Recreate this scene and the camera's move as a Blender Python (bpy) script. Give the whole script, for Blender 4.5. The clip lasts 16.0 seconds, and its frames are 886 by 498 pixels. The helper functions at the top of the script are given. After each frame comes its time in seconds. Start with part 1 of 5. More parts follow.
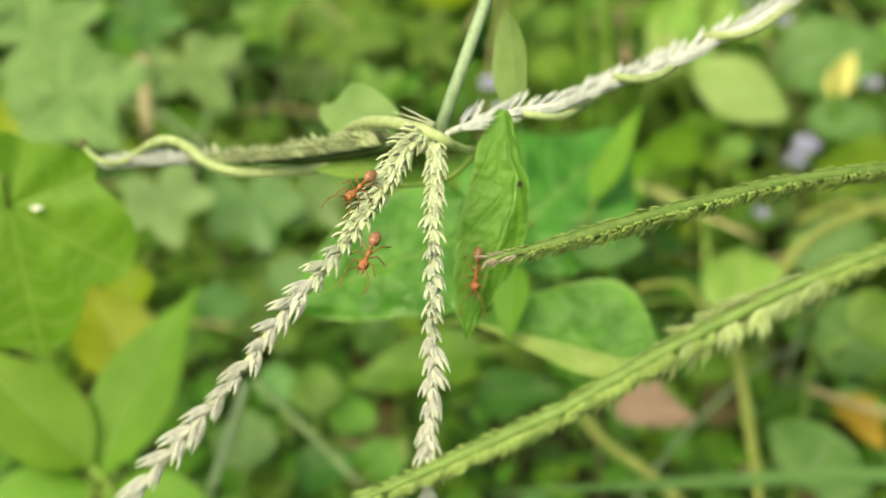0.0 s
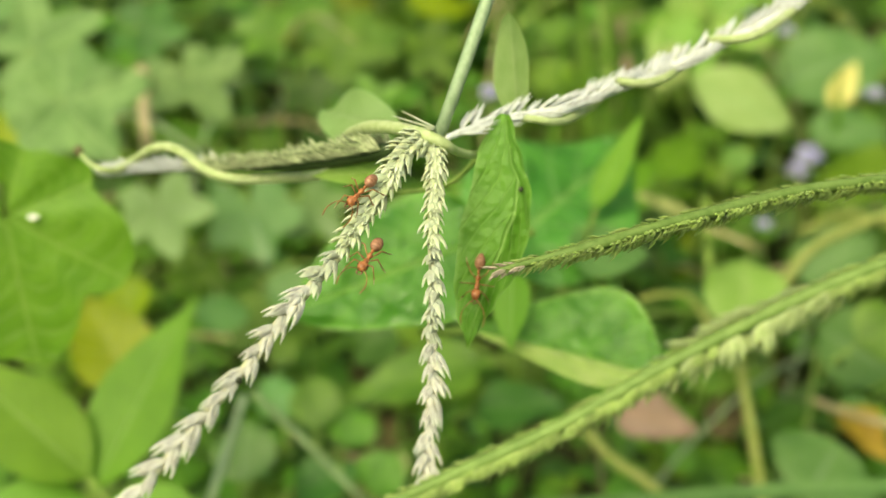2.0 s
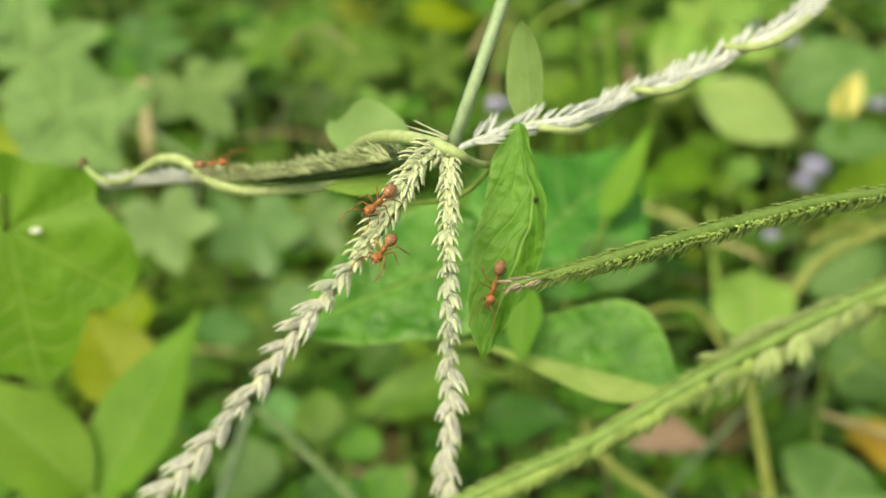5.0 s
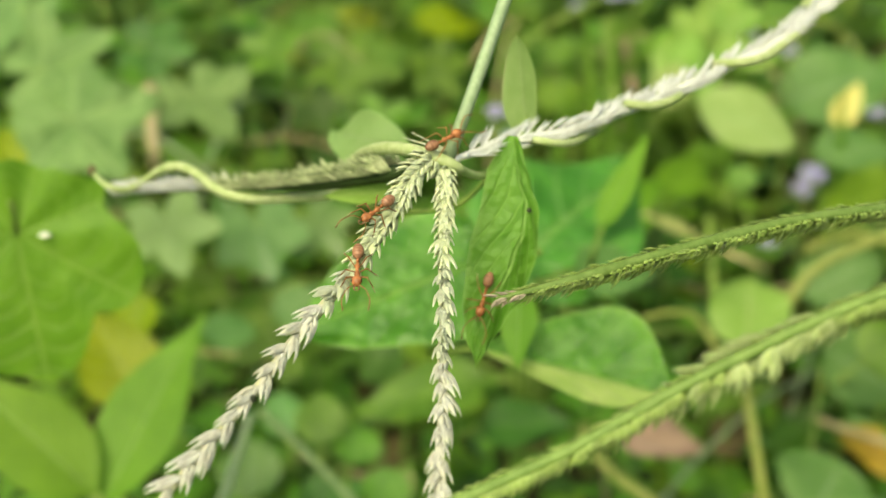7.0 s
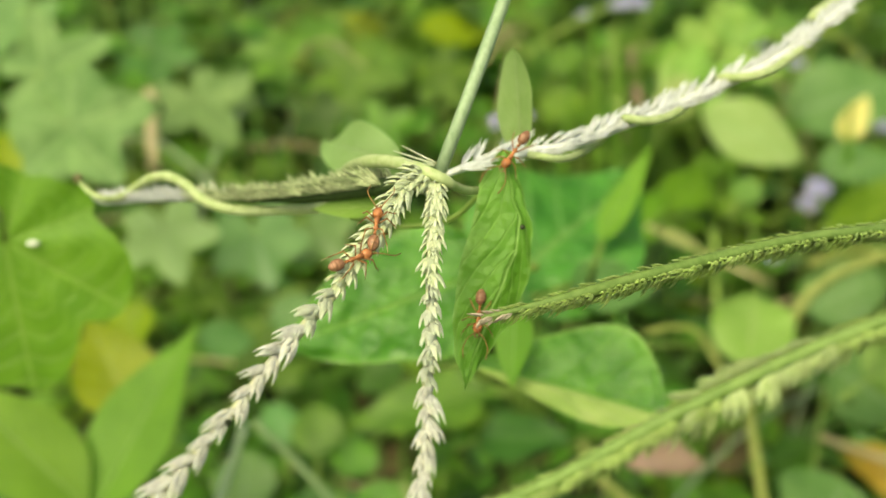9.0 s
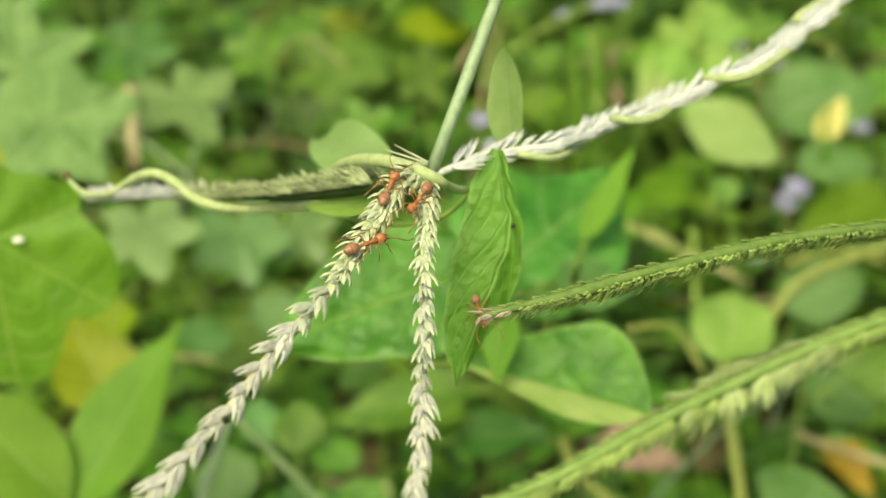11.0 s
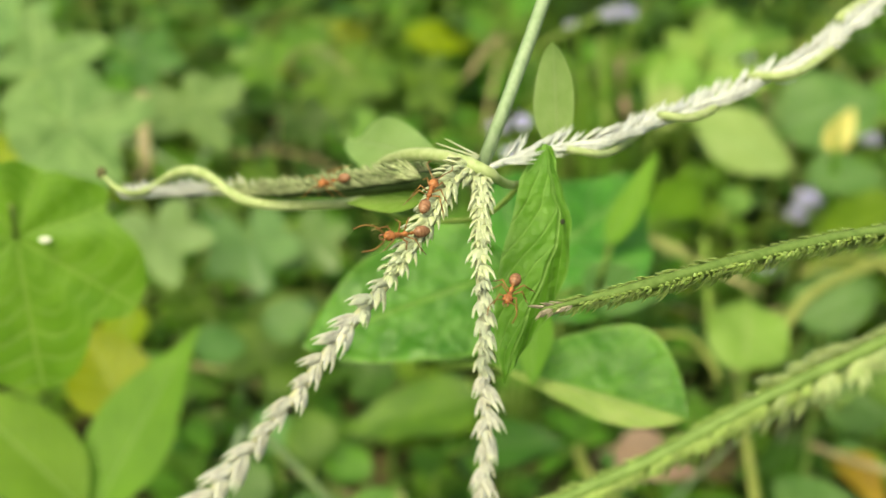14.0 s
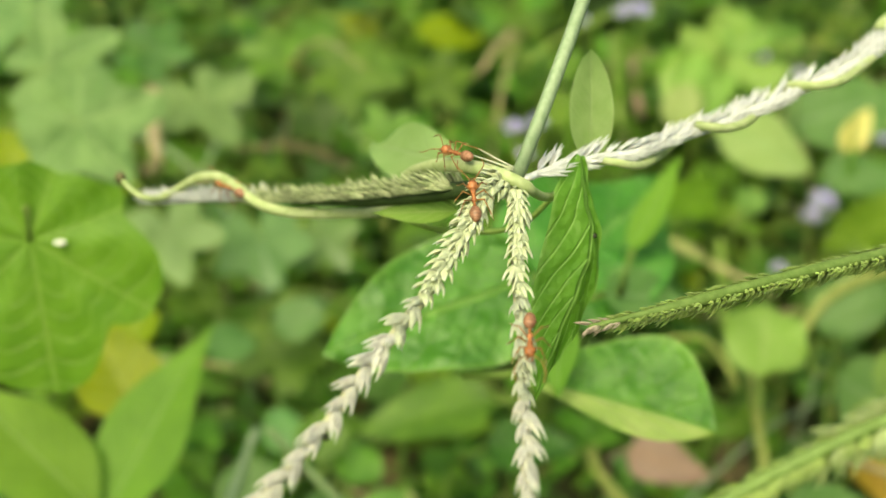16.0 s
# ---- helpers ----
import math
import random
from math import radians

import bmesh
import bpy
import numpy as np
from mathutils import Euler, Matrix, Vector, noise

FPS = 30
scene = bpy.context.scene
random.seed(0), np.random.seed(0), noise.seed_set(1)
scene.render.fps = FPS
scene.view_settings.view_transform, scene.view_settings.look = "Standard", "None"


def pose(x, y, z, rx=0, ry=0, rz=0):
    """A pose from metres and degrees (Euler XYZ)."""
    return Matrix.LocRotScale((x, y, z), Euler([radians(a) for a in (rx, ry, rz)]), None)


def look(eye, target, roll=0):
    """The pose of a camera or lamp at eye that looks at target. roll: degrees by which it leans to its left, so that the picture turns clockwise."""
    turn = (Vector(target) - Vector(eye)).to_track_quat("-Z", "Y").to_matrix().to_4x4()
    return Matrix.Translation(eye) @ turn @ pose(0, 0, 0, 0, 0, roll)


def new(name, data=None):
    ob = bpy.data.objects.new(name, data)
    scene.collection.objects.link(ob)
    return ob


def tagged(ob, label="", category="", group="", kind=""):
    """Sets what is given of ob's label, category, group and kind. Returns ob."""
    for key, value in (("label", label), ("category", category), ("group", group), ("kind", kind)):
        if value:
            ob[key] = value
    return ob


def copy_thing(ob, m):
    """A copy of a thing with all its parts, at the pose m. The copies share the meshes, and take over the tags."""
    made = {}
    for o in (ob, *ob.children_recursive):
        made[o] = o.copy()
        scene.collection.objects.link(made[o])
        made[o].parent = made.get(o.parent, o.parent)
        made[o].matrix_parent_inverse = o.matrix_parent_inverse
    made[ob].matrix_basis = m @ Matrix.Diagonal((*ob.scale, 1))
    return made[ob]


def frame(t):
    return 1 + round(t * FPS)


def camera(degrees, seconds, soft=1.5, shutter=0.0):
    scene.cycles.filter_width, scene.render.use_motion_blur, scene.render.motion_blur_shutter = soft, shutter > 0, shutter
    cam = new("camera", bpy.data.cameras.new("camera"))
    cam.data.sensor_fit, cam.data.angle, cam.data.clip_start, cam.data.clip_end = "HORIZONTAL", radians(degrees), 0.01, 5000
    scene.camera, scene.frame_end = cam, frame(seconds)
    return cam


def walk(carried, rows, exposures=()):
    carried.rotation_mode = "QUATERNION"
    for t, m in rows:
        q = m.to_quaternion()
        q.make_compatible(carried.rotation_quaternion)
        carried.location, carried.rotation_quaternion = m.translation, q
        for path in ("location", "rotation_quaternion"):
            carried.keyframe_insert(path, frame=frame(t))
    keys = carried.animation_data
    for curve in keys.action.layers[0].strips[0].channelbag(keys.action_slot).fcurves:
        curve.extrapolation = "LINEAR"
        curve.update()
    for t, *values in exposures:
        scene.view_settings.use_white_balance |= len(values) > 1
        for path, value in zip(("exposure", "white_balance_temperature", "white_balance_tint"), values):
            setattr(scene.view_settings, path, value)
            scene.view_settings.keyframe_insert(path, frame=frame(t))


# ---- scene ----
cam = camera(41.8, 16.0)
PATH = [
    (0, (0.062, 0.035, 0.488), (0.009, 1.681, -0.646), -2.6),
    (0.5, (0.063, 0.036, 0.486), (0.006, 1.69, -0.636), -2.7),
    (1, (0.062, 0.037, 0.487), (0.012, 1.69, -0.638), -2.6),
    (1.5, (0.061, 0.037, 0.486), (0.01, 1.694, -0.633), -2.6),
    (2, (0.062, 0.037, 0.485), (0.008, 1.696, -0.629), -2.7),
    (2.5, (0.058, 0.037, 0.487), (0.017, 1.697, -0.628), -2.5),
    (3, (0.059, 0.038, 0.486), (0.012, 1.703, -0.621), -2.6),
    (3.5, (0.058, 0.043, 0.481), (0.012, 1.711, -0.622), -2.7),
    (4, (0.059, 0.045, 0.48), (0.01, 1.716, -0.619), -2.7),
    (6.5, (0.06, 0.033, 0.487), (0.004, 1.707, -0.607), -3.0),
    (7, (0.061, 0.035, 0.487), (0.002, 1.711, -0.603), -2.6),
    (7.5, (0.063, 0.037, 0.488), (-0.007, 1.716, -0.597), -2.5),
    (8, (0.065, 0.039, 0.487), (-0.016, 1.72, -0.593), -2.4),
    (10.5, (0.061, 0.042, 0.484), (0.025, 1.724, -0.596), -1.2),
    (11, (0.061, 0.04, 0.486), (0.033, 1.72, -0.598), -1.1),
    (11.5, (0.059, 0.037, 0.487), (0.039, 1.721, -0.592), -1.0),
    (12, (0.059, 0.035, 0.488), (0.035, 1.719, -0.591), -1.1),
    (12.5, (0.058, 0.033, 0.489), (0.035, 1.717, -0.59), -1.1),
    (13, (0.059, 0.032, 0.491), (0.027, 1.712, -0.594), -1.1),
    (13.5, (0.057, 0.035, 0.489), (0.041, 1.719, -0.59), -0.8),
    (14, (0.051, 0.04, 0.482), (0.036, 1.734, -0.58), -0.6),
    (14.5, (0.047, 0.038, 0.483), (0.034, 1.735, -0.576), -0.5),
    (15, (0.046, 0.04, 0.483), (0.027, 1.735, -0.579), -0.4),
    (15.5, (0.046, 0.043, 0.485), (0.028, 1.728, -0.594), -0.4),
    (16, (0.046, 0.047, 0.482), (0.026, 1.733, -0.592), -0.2),
]
EXPOSURES = ((0, 0.50, 8200, -8), (3.5, 0.50, 8200, -8), (4.0, 0.38, 8200, -8), (5.2, 0.40, 8200, -8), (6.5, 0.46, 8200, -8), (16, 0.48, 8200, -8))
walk(cam, [(t, look(eye, target, roll)) for t, eye, target, roll in PATH], EXPOSURES)
cam.data.dof.use_dof = True
cam.data.dof.focus_distance = 0.182
cam.data.dof.aperture_fstop = 13.5

# ---- light: a bright, veiled sky ----
world = bpy.data.worlds.new("sky")
scene.world = world
world.use_nodes = True
wn = world.node_tree.nodes
sky = wn.new("ShaderNodeTexSky")
sky.sky_type = "NISHITA"
sky.sun_disc = False
sky.sun_elevation = radians(62)
sky.sun_rotation = radians(212)
sky.dust_density = 8.0
sky.air_density = 1.0
wn["Background"].inputs["Strength"].default_value = 0.14
world.node_tree.links.new(sky.outputs[0], wn["Background"].inputs["Color"])

sun = new("sun", bpy.data.lights.new("sun", "SUN"))
sun.data.energy = 1.9
sun.data.angle = radians(50)
sun.data.color = (1.0, 0.97, 0.75)
sun.matrix_world = look((-0.35, -0.35, 1.9), (0.06, 0.3, 0.2))


# ---- materials ----
def nodes_of(name):
    m = bpy.data.materials.new(name)
    m.use_nodes = True
    nt = m.node_tree
    return m, nt, nt.nodes, nt.links, nt.nodes["Principled BSDF"]


def math_node(nt, op, a, b=None, c=None):
    n = nt.nodes.new("ShaderNodeMath")
    n.operation = op
    for k, v in enumerate((a, b, c)):
        if v is None:
            continue
        if isinstance(v, (int, float)):
            n.inputs[k].default_value = v
        else:
            nt.links.new(v, n.inputs[k])
    return n.outputs[0]


def mix_node(nt, fac, a, b, blend="MIX"):
    n = nt.nodes.new("ShaderNodeMix")
    n.data_type, n.blend_type = "RGBA", blend
    for key, v in ((0, fac), (6, a), (7, b)):
        if isinstance(v, (int, float)):
            n.inputs[key].default_value = v
        elif isinstance(v, tuple):
            n.inputs[key].default_value = (*v, 1)
        else:
            nt.links.new(v, n.inputs[key])
    return n.outputs[2]


def noise_node(nt, scale, detail=3.0, vector=None):
    n = nt.nodes.new("ShaderNodeTexNoise")
    n.inputs["Scale"].default_value = scale
    n.inputs["Detail"].default_value = detail
    if vector is not None:
        nt.links.new(vector, n.inputs["Vector"])
    return n.outputs["Fac"]


def ramp_node(nt, fac, low, high):
    n = nt.nodes.new("ShaderNodeMapRange")
    n.interpolation_type = "SMOOTHSTEP"
    n.inputs[1].default_value, n.inputs[2].default_value = low, high
    nt.links.new(fac, n.inputs[0])
    return n.outputs[0]


def leaf_material(name, dark, light, vein, ribs=9, veins="feather", clear=0.35, rough=0.42, vary=0.12, blotch=60, slant=0.28, relief=0.0012, strong=0.55, thin_rib=0.045, quilt=0.0, rim=0.0, spec=0.35):
    """A leaf: two tones in blotches, paler veins, light through the blade."""
    m, nt, nodes, links, bsdf = nodes_of(name)
    geo = nodes.new("ShaderNodeTexCoord")
    uv = nodes.new("ShaderNodeSeparateXYZ")
    links.new(geo.outputs["UV"], uv.inputs[0])
    info = nodes.new("ShaderNodeObjectInfo")
    across = math_node(nt, "MULTIPLY", math_node(nt, "ABSOLUTE", math_node(nt, "SUBTRACT", uv.outputs[0], 0.5)), 2.0)
    along = uv.outputs[1]
    if veins == "feather":
        mid = ramp_node(nt, across, 0.07, 0.015)
        step = math_node(nt, "MULTIPLY", math_node(nt, "SUBTRACT", along, math_node(nt, "MULTIPLY", across, slant)), ribs)
        saw = math_node(nt, "ABSOLUTE", math_node(nt, "SUBTRACT", math_node(nt, "FRACT", math_node(nt, "ADD", step, 4.0)), 0.5))
        side = ramp_node(nt, saw, 0.10, 0.02)
    elif veins == "palm":
        saw = math_node(nt, "ABSOLUTE", math_node(nt, "SUBTRACT", math_node(nt, "FRACT", math_node(nt, "MULTIPLY", uv.outputs[0], ribs)), 0.5))
        wide = math_node(nt, "MULTIPLY", saw, math_node(nt, "MAXIMUM", along, 0.08))
        mid = ramp_node(nt, wide, thin_rib, 0.008)
        ring = math_node(nt, "MULTIPLY", math_node(nt, "SUBTRACT", along, math_node(nt, "MULTIPLY", saw, 0.5)), 6.0)
        side = ramp_node(nt, math_node(nt, "ABSOLUTE", math_node(nt, "SUBTRACT", math_node(nt, "FRACT", math_node(nt, "ADD", ring, 4.0)), 0.5)), 0.1, 0.02)
    else:
        arc = math_node(nt, "MULTIPLY", across, ribs)
        saw = math_node(nt, "ABSOLUTE", math_node(nt, "SUBTRACT", math_node(nt, "FRACT", arc), 0.5))
        mid = ramp_node(nt, across, 0.05, 0.01)
        side = ramp_node(nt, saw, 0.10, 0.02)
    mask = math_node(nt, "MAXIMUM", mid, math_node(nt, "MULTIPLY", side, strong))
    big = noise_node(nt, blotch, 3.0, geo.outputs["Object"])
    fine = noise_node(nt, blotch * 14, 4.0, geo.outputs["Object"])
    tone = ramp_node(nt, big, 0.28, 0.72)
    col = mix_node(nt, tone, dark, light)
    col = mix_node(nt, math_node(nt, "MULTIPLY", fine, 0.35), col, light)
    col = mix_node(nt, math_node(nt, "MULTIPLY", mask, 0.7), col, vein)
    if rim:
        col = mix_node(nt, math_node(nt, "MULTIPLY", ramp_node(nt, across, 0.86, 1.0), rim), col, vein)
    hsv = nodes.new("ShaderNodeHueSaturation")
    links.new(col, hsv.inputs["Color"])
    links.new(math_node(nt, "ADD", math_node(nt, "MULTIPLY", info.outputs["Random"], 0.034), 0.486), hsv.inputs["Hue"])
    links.new(math_node(nt, "ADD", math_node(nt, "MULTIPLY", info.outputs["Random"], 4 * vary), 1 - 2 * vary), hsv.inputs["Value"])
    col = hsv.outputs[0]
    links.new(col, bsdf.inputs["Base Color"])
    bsdf.inputs["Roughness"].default_value = rough
    bsdf.inputs["Specular IOR Level"].default_value = spec
    bump = nodes.new("ShaderNodeBump")
    bump.inputs["Strength"].default_value = 0.5
    bump.inputs["Distance"].default_value = relief
    rise = math_node(nt, "ADD", big, math_node(nt, "MULTIPLY", fine, 0.3))
    if quilt:
        rise = math_node(nt, "ADD", rise, math_node(nt, "MULTIPLY", noise_node(nt, quilt, 1.0, geo.outputs["Object"]), 2.0))
    links.new(math_node(nt, "SUBTRACT", rise, math_node(nt, "MULTIPLY", mask, 0.8)), bump.inputs["Height"])
    links.new(bump.outputs[0], bsdf.inputs["Normal"])
    thin = nodes.new("ShaderNodeBsdfTranslucent")
    links.new(mix_node(nt, 0.2, col, (0.35, 0.5, 0.04)), thin.inputs["Color"])
    mixer = nodes.new("ShaderNodeMixShader")
    mixer.inputs[0].default_value = clear
    links.new(bsdf.outputs[0], mixer.inputs[1])
    links.new(thin.outputs[0], mixer.inputs[2])
    links.new(mixer.outputs[0], nodes["Material Output"].inputs["Surface"])
    return m


def plain_material(name, a, b, scale=400, rough=0.5, clear=0.0, bump=0.4, vary=0.1, stretch=(1, 1, 1), depth=0.0002, ends=None, rings=0, soft=0.0):
    """Two tones in streaks or grains, with relief; clear lets light through."""
    m, nt, nodes, links, bsdf = nodes_of(name)
    geo = nodes.new("ShaderNodeTexCoord")
    mp = nodes.new("ShaderNodeMapping")
    mp.inputs["Scale"].default_value = stretch
    links.new(geo.outputs["Object"], mp.inputs[0])
    info = nodes.new("ShaderNodeObjectInfo")
    big = noise_node(nt, scale, 3.0, mp.outputs[0])
    fine = noise_node(nt, scale * 6, 4.0, mp.outputs[0])
    col = mix_node(nt, ramp_node(nt, big, 0.3, 0.7), a, b)
    col = mix_node(nt, math_node(nt, "MULTIPLY", fine, 0.4), col, b)
    if ends or rings:
        xyz = nodes.new("ShaderNodeSeparateXYZ")
        links.new(geo.outputs["Object"], xyz.inputs[0])
    if ends:
        col = mix_node(nt, math_node(nt, "MULTIPLY", ramp_node(nt, xyz.outputs[1], ends[0], ends[1]), 0.75), col, ends[2])
    if rings:
        saw = math_node(nt, "FRACT", math_node(nt, "ADD", math_node(nt, "MULTIPLY", xyz.outputs[1], rings), 40.0))
        col = mix_node(nt, math_node(nt, "MULTIPLY", ramp_node(nt, saw, 0.55, 0.95), 0.65), col, a)
    hsv = nodes.new("ShaderNodeHueSaturation")
    links.new(col, hsv.inputs["Color"])
    links.new(math_node(nt, "ADD", math_node(nt, "MULTIPLY", info.outputs["Random"], 4 * vary), 1 - 2 * vary), hsv.inputs["Value"])
    links.new(hsv.outputs[0], bsdf.inputs["Base Color"])
    bsdf.inputs["Roughness"].default_value = rough
    bsdf.inputs["Specular IOR Level"].default_value = 0.35
    if soft:
        bsdf.inputs["Subsurface Weight"].default_value = soft
        bsdf.inputs["Subsurface Radius"].default_value = (1.0, 0.9, 0.6)
        bsdf.inputs["Subsurface Scale"].default_value = 0.0012
    bp = nodes.new("ShaderNodeBump")
    bp.inputs["Strength"].default_value = bump
    bp.inputs["Distance"].default_value = depth
    links.new(math_node(nt, "ADD", big, fine), bp.inputs["Height"])
    links.new(bp.outputs[0], bsdf.inputs["Normal"])
    if clear > 0:
        thin = nodes.new("ShaderNodeBsdfTranslucent")
        links.new(hsv.outputs[0], thin.inputs["Color"])
        mixer = nodes.new("ShaderNodeMixShader")
        mixer.inputs[0].default_value = clear
        links.new(bsdf.outputs[0], mixer.inputs[1])
        links.new(thin.outputs[0], mixer.inputs[2])
        links.new(mixer.outputs[0], nodes["Material Output"].inputs["Surface"])
    return m


M_HANG = leaf_material("leaf_hanging", (0.088, 0.225, 0.018), (0.138, 0.295, 0.035), (0.26, 0.43, 0.11), ribs=6.5, slant=0.44, clear=0.28, blotch=160, relief=0.0010, strong=0.55, rim=0.5, vary=0.02, quilt=420)
# The pale blotches paint some of the blade's glossy sheen besides its mottling.
M_BROAD = leaf_material("leaf_broad", (0.030, 0.185, 0.012), (0.175, 0.475, 0.068), (0.29, 0.55, 0.12), ribs=6, clear=0.42, rough=0.25, blotch=62, vary=0.03, relief=0.006, quilt=150, strong=0.22, rim=0.55, spec=0.9)
M_BACK = leaf_material("leaf_back", (0.04, 0.18, 0.020), (0.125, 0.35, 0.050), (0.24, 0.42, 0.12), ribs=6, clear=0.4, rough=0.35, spec=0.6, blotch=55, vary=0.04, relief=0.005, quilt=120)
M_GOURD = leaf_material("leaf_gourd", (0.09, 0.195, 0.055), (0.215, 0.36, 0.125), (0.30, 0.45, 0.19), ribs=5, veins="palm", clear=0.35, rough=0.5, vary=0.05, quilt=110, relief=0.004, strong=0.4, thin_rib=0.03)
M_HEART = leaf_material("leaf_heart", (0.10, 0.265, 0.018), (0.17, 0.37, 0.035), (0.26, 0.44, 0.09), ribs=7, veins="palm", clear=0.4, rough=0.42, vary=0.03, blotch=75, relief=0.0012, thin_rib=0.02, quilt=130, strong=0.7)
M_LANCE = leaf_material("leaf_lance", (0.145, 0.29, 0.028), (0.205, 0.375, 0.042), (0.30, 0.47, 0.13), ribs=10, clear=0.45, rough=0.45, vary=0.04, strong=0.25, relief=0.002)
M_ROUND = leaf_material("leaf_round", (0.30, 0.41, 0.12), (0.43, 0.54, 0.22), (0.3, 0.46, 0.16), ribs=5, clear=0.45, vary=0.05)
M_WEED = leaf_material("leaf_weed", (0.045, 0.13, 0.015), (0.145, 0.30, 0.032), (0.2, 0.35, 0.08), ribs=6, clear=0.4, vary=0.12)
# Dark green leaves, lowered further so the shade between weeds is in the colour.
M_DARK_SHADED = leaf_material("leaf_dark_shaded", (0.022, 0.07, 0.010), (0.058, 0.14, 0.019), (0.11, 0.22, 0.06), ribs=6, clear=0.3, vary=0.12)
M_LIME = leaf_material("leaf_lime", (0.18, 0.285, 0.007), (0.30, 0.405, 0.012), (0.4, 0.5, 0.1), ribs=5, clear=0.5, vary=0.06)
M_OLIVE = leaf_material("leaf_olive", (0.075, 0.19, 0.009), (0.15, 0.30, 0.020), (0.24, 0.40, 0.06), ribs=6, clear=0.45, vary=0.05)
M_MARGIN = leaf_material("leaf_margin", (0.22, 0.39, 0.06), (0.33, 0.50, 0.13), (0.42, 0.54, 0.2), ribs=6, clear=0.45, vary=0.04)
# Paler copy for a folded leaf's lower half: light through it, as colour.
M_HALF_LIT = leaf_material("leaf_half_lit", (0.20, 0.42, 0.055), (0.42, 0.60, 0.17), (0.5, 0.62, 0.28), ribs=6, clear=0.42, rough=0.3, spec=0.6, blotch=85, vary=0.02, relief=0.003)
M_MINT = leaf_material("leaf_mint", (0.27, 0.46, 0.16), (0.38, 0.60, 0.25), (0.4, 0.58, 0.28), ribs=5, veins="palm", clear=0.4, vary=0.02, thin_rib=0.03)
M_GREY = leaf_material("leaf_grey", (0.070, 0.18, 0.042), (0.13, 0.26, 0.075), (0.22, 0.34, 0.17), ribs=6, clear=0.3, vary=0.06)
M_PALE = leaf_material("leaf_pale", (0.25, 0.375, 0.12), (0.33, 0.455, 0.185), (0.36, 0.46, 0.22), ribs=6, clear=0.4, vary=0.02, strong=0.2)
M_UPRIGHT = leaf_material("leaf_upright", (0.27, 0.47, 0.14), (0.38, 0.58, 0.22), (0.42, 0.58, 0.26), ribs=6, clear=0.5, vary=0.02, strong=0.2, blotch=220, rim=0.7)
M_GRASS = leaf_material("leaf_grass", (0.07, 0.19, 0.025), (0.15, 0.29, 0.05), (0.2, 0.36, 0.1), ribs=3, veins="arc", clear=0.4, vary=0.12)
# The same grass with brighter light put into its tones.
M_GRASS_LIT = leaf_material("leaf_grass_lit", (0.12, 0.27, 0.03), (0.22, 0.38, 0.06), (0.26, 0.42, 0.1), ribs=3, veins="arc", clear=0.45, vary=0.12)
M_YELLOW = leaf_material("leaf_yellow", (0.58, 0.50, 0.12), (0.74, 0.68, 0.27), (0.8, 0.7, 0.3), ribs=5, clear=0.4, vary=0.03)
M_DEAD = leaf_material("leaf_dead", (0.20, 0.125, 0.10), (0.32, 0.215, 0.185), (0.35, 0.18, 0.12), ribs=6, clear=0.15, rough=0.6, vary=0.05)
M_TAN = leaf_material("leaf_tan", (0.19, 0.245, 0.075), (0.31, 0.32, 0.13), (0.4, 0.34, 0.14), ribs=5, clear=0.3, vary=0.05)
M_ORANGE = leaf_material("leaf_orange", (0.34, 0.19, 0.02), (0.52, 0.35, 0.04), (0.4, 0.2, 0.05), ribs=5, clear=0.3, vary=0.08)
M_CULM = plain_material("culm", (0.28, 0.41, 0.235), (0.41, 0.54, 0.355), 900, 0.4, 0.15, stretch=(1, 1, 0.1))
M_VINE = plain_material("vine_stem", (0.44, 0.575, 0.23), (0.65, 0.755, 0.43), 500, 0.38, 0.3)
M_STEM = plain_material("weed_stem", (0.16, 0.27, 0.05), (0.26, 0.38, 0.09), 300, 0.5, 0.2)
M_STEM_GREY = plain_material("stem_grey", (0.12, 0.19, 0.08), (0.19, 0.27, 0.13), 300, 0.5, 0.2)
M_STALK = plain_material("yellow_stalk", (0.22, 0.28, 0.06), (0.34, 0.39, 0.12), 200, 0.5, 0.2)
M_STRAW = plain_material("straw", (0.4, 0.33, 0.17), (0.55, 0.48, 0.3), 300, 0.6, 0.1)
M_HUSK_TOP = plain_material("husk_green", (0.445, 0.525, 0.27), (0.58, 0.65, 0.395), 700, 0.5, 0.10, soft=0.5, vary=0.06, ends=(0.0032, 0.0052, (0.66, 0.72, 0.51)))
M_HUSK_MID = plain_material("husk_cream", (0.41, 0.46, 0.31), (0.53, 0.575, 0.41), 700, 0.5, 0.10, soft=0.6, vary=0.05, ends=(0.0042, 0.0066, (0.62, 0.70, 0.46)))
M_HUSK_LOW = plain_material("husk_pale", (0.47, 0.47, 0.39), (0.62, 0.625, 0.525), 700, 0.5, 0.10, soft=0.6, vary=0.06, ends=(0.0055, 0.0082, (0.62, 0.70, 0.50)))
M_HUSK_WHITE = plain_material("husk_white", (0.51, 0.545, 0.515), (0.71, 0.745, 0.735), 700, 0.5, 0.05, soft=0.5, vary=0.04)
M_HUSK_GREEN = plain_material("husk_fresh", (0.20, 0.325, 0.06), (0.33, 0.45, 0.135), 700, 0.5, 0.08, soft=0.5, vary=0.12)
M_HUSK_MIX = plain_material("husk_grey_green", (0.12, 0.18, 0.06), (0.50, 0.56, 0.34), 700, 0.5, 0.25, vary=0.14)
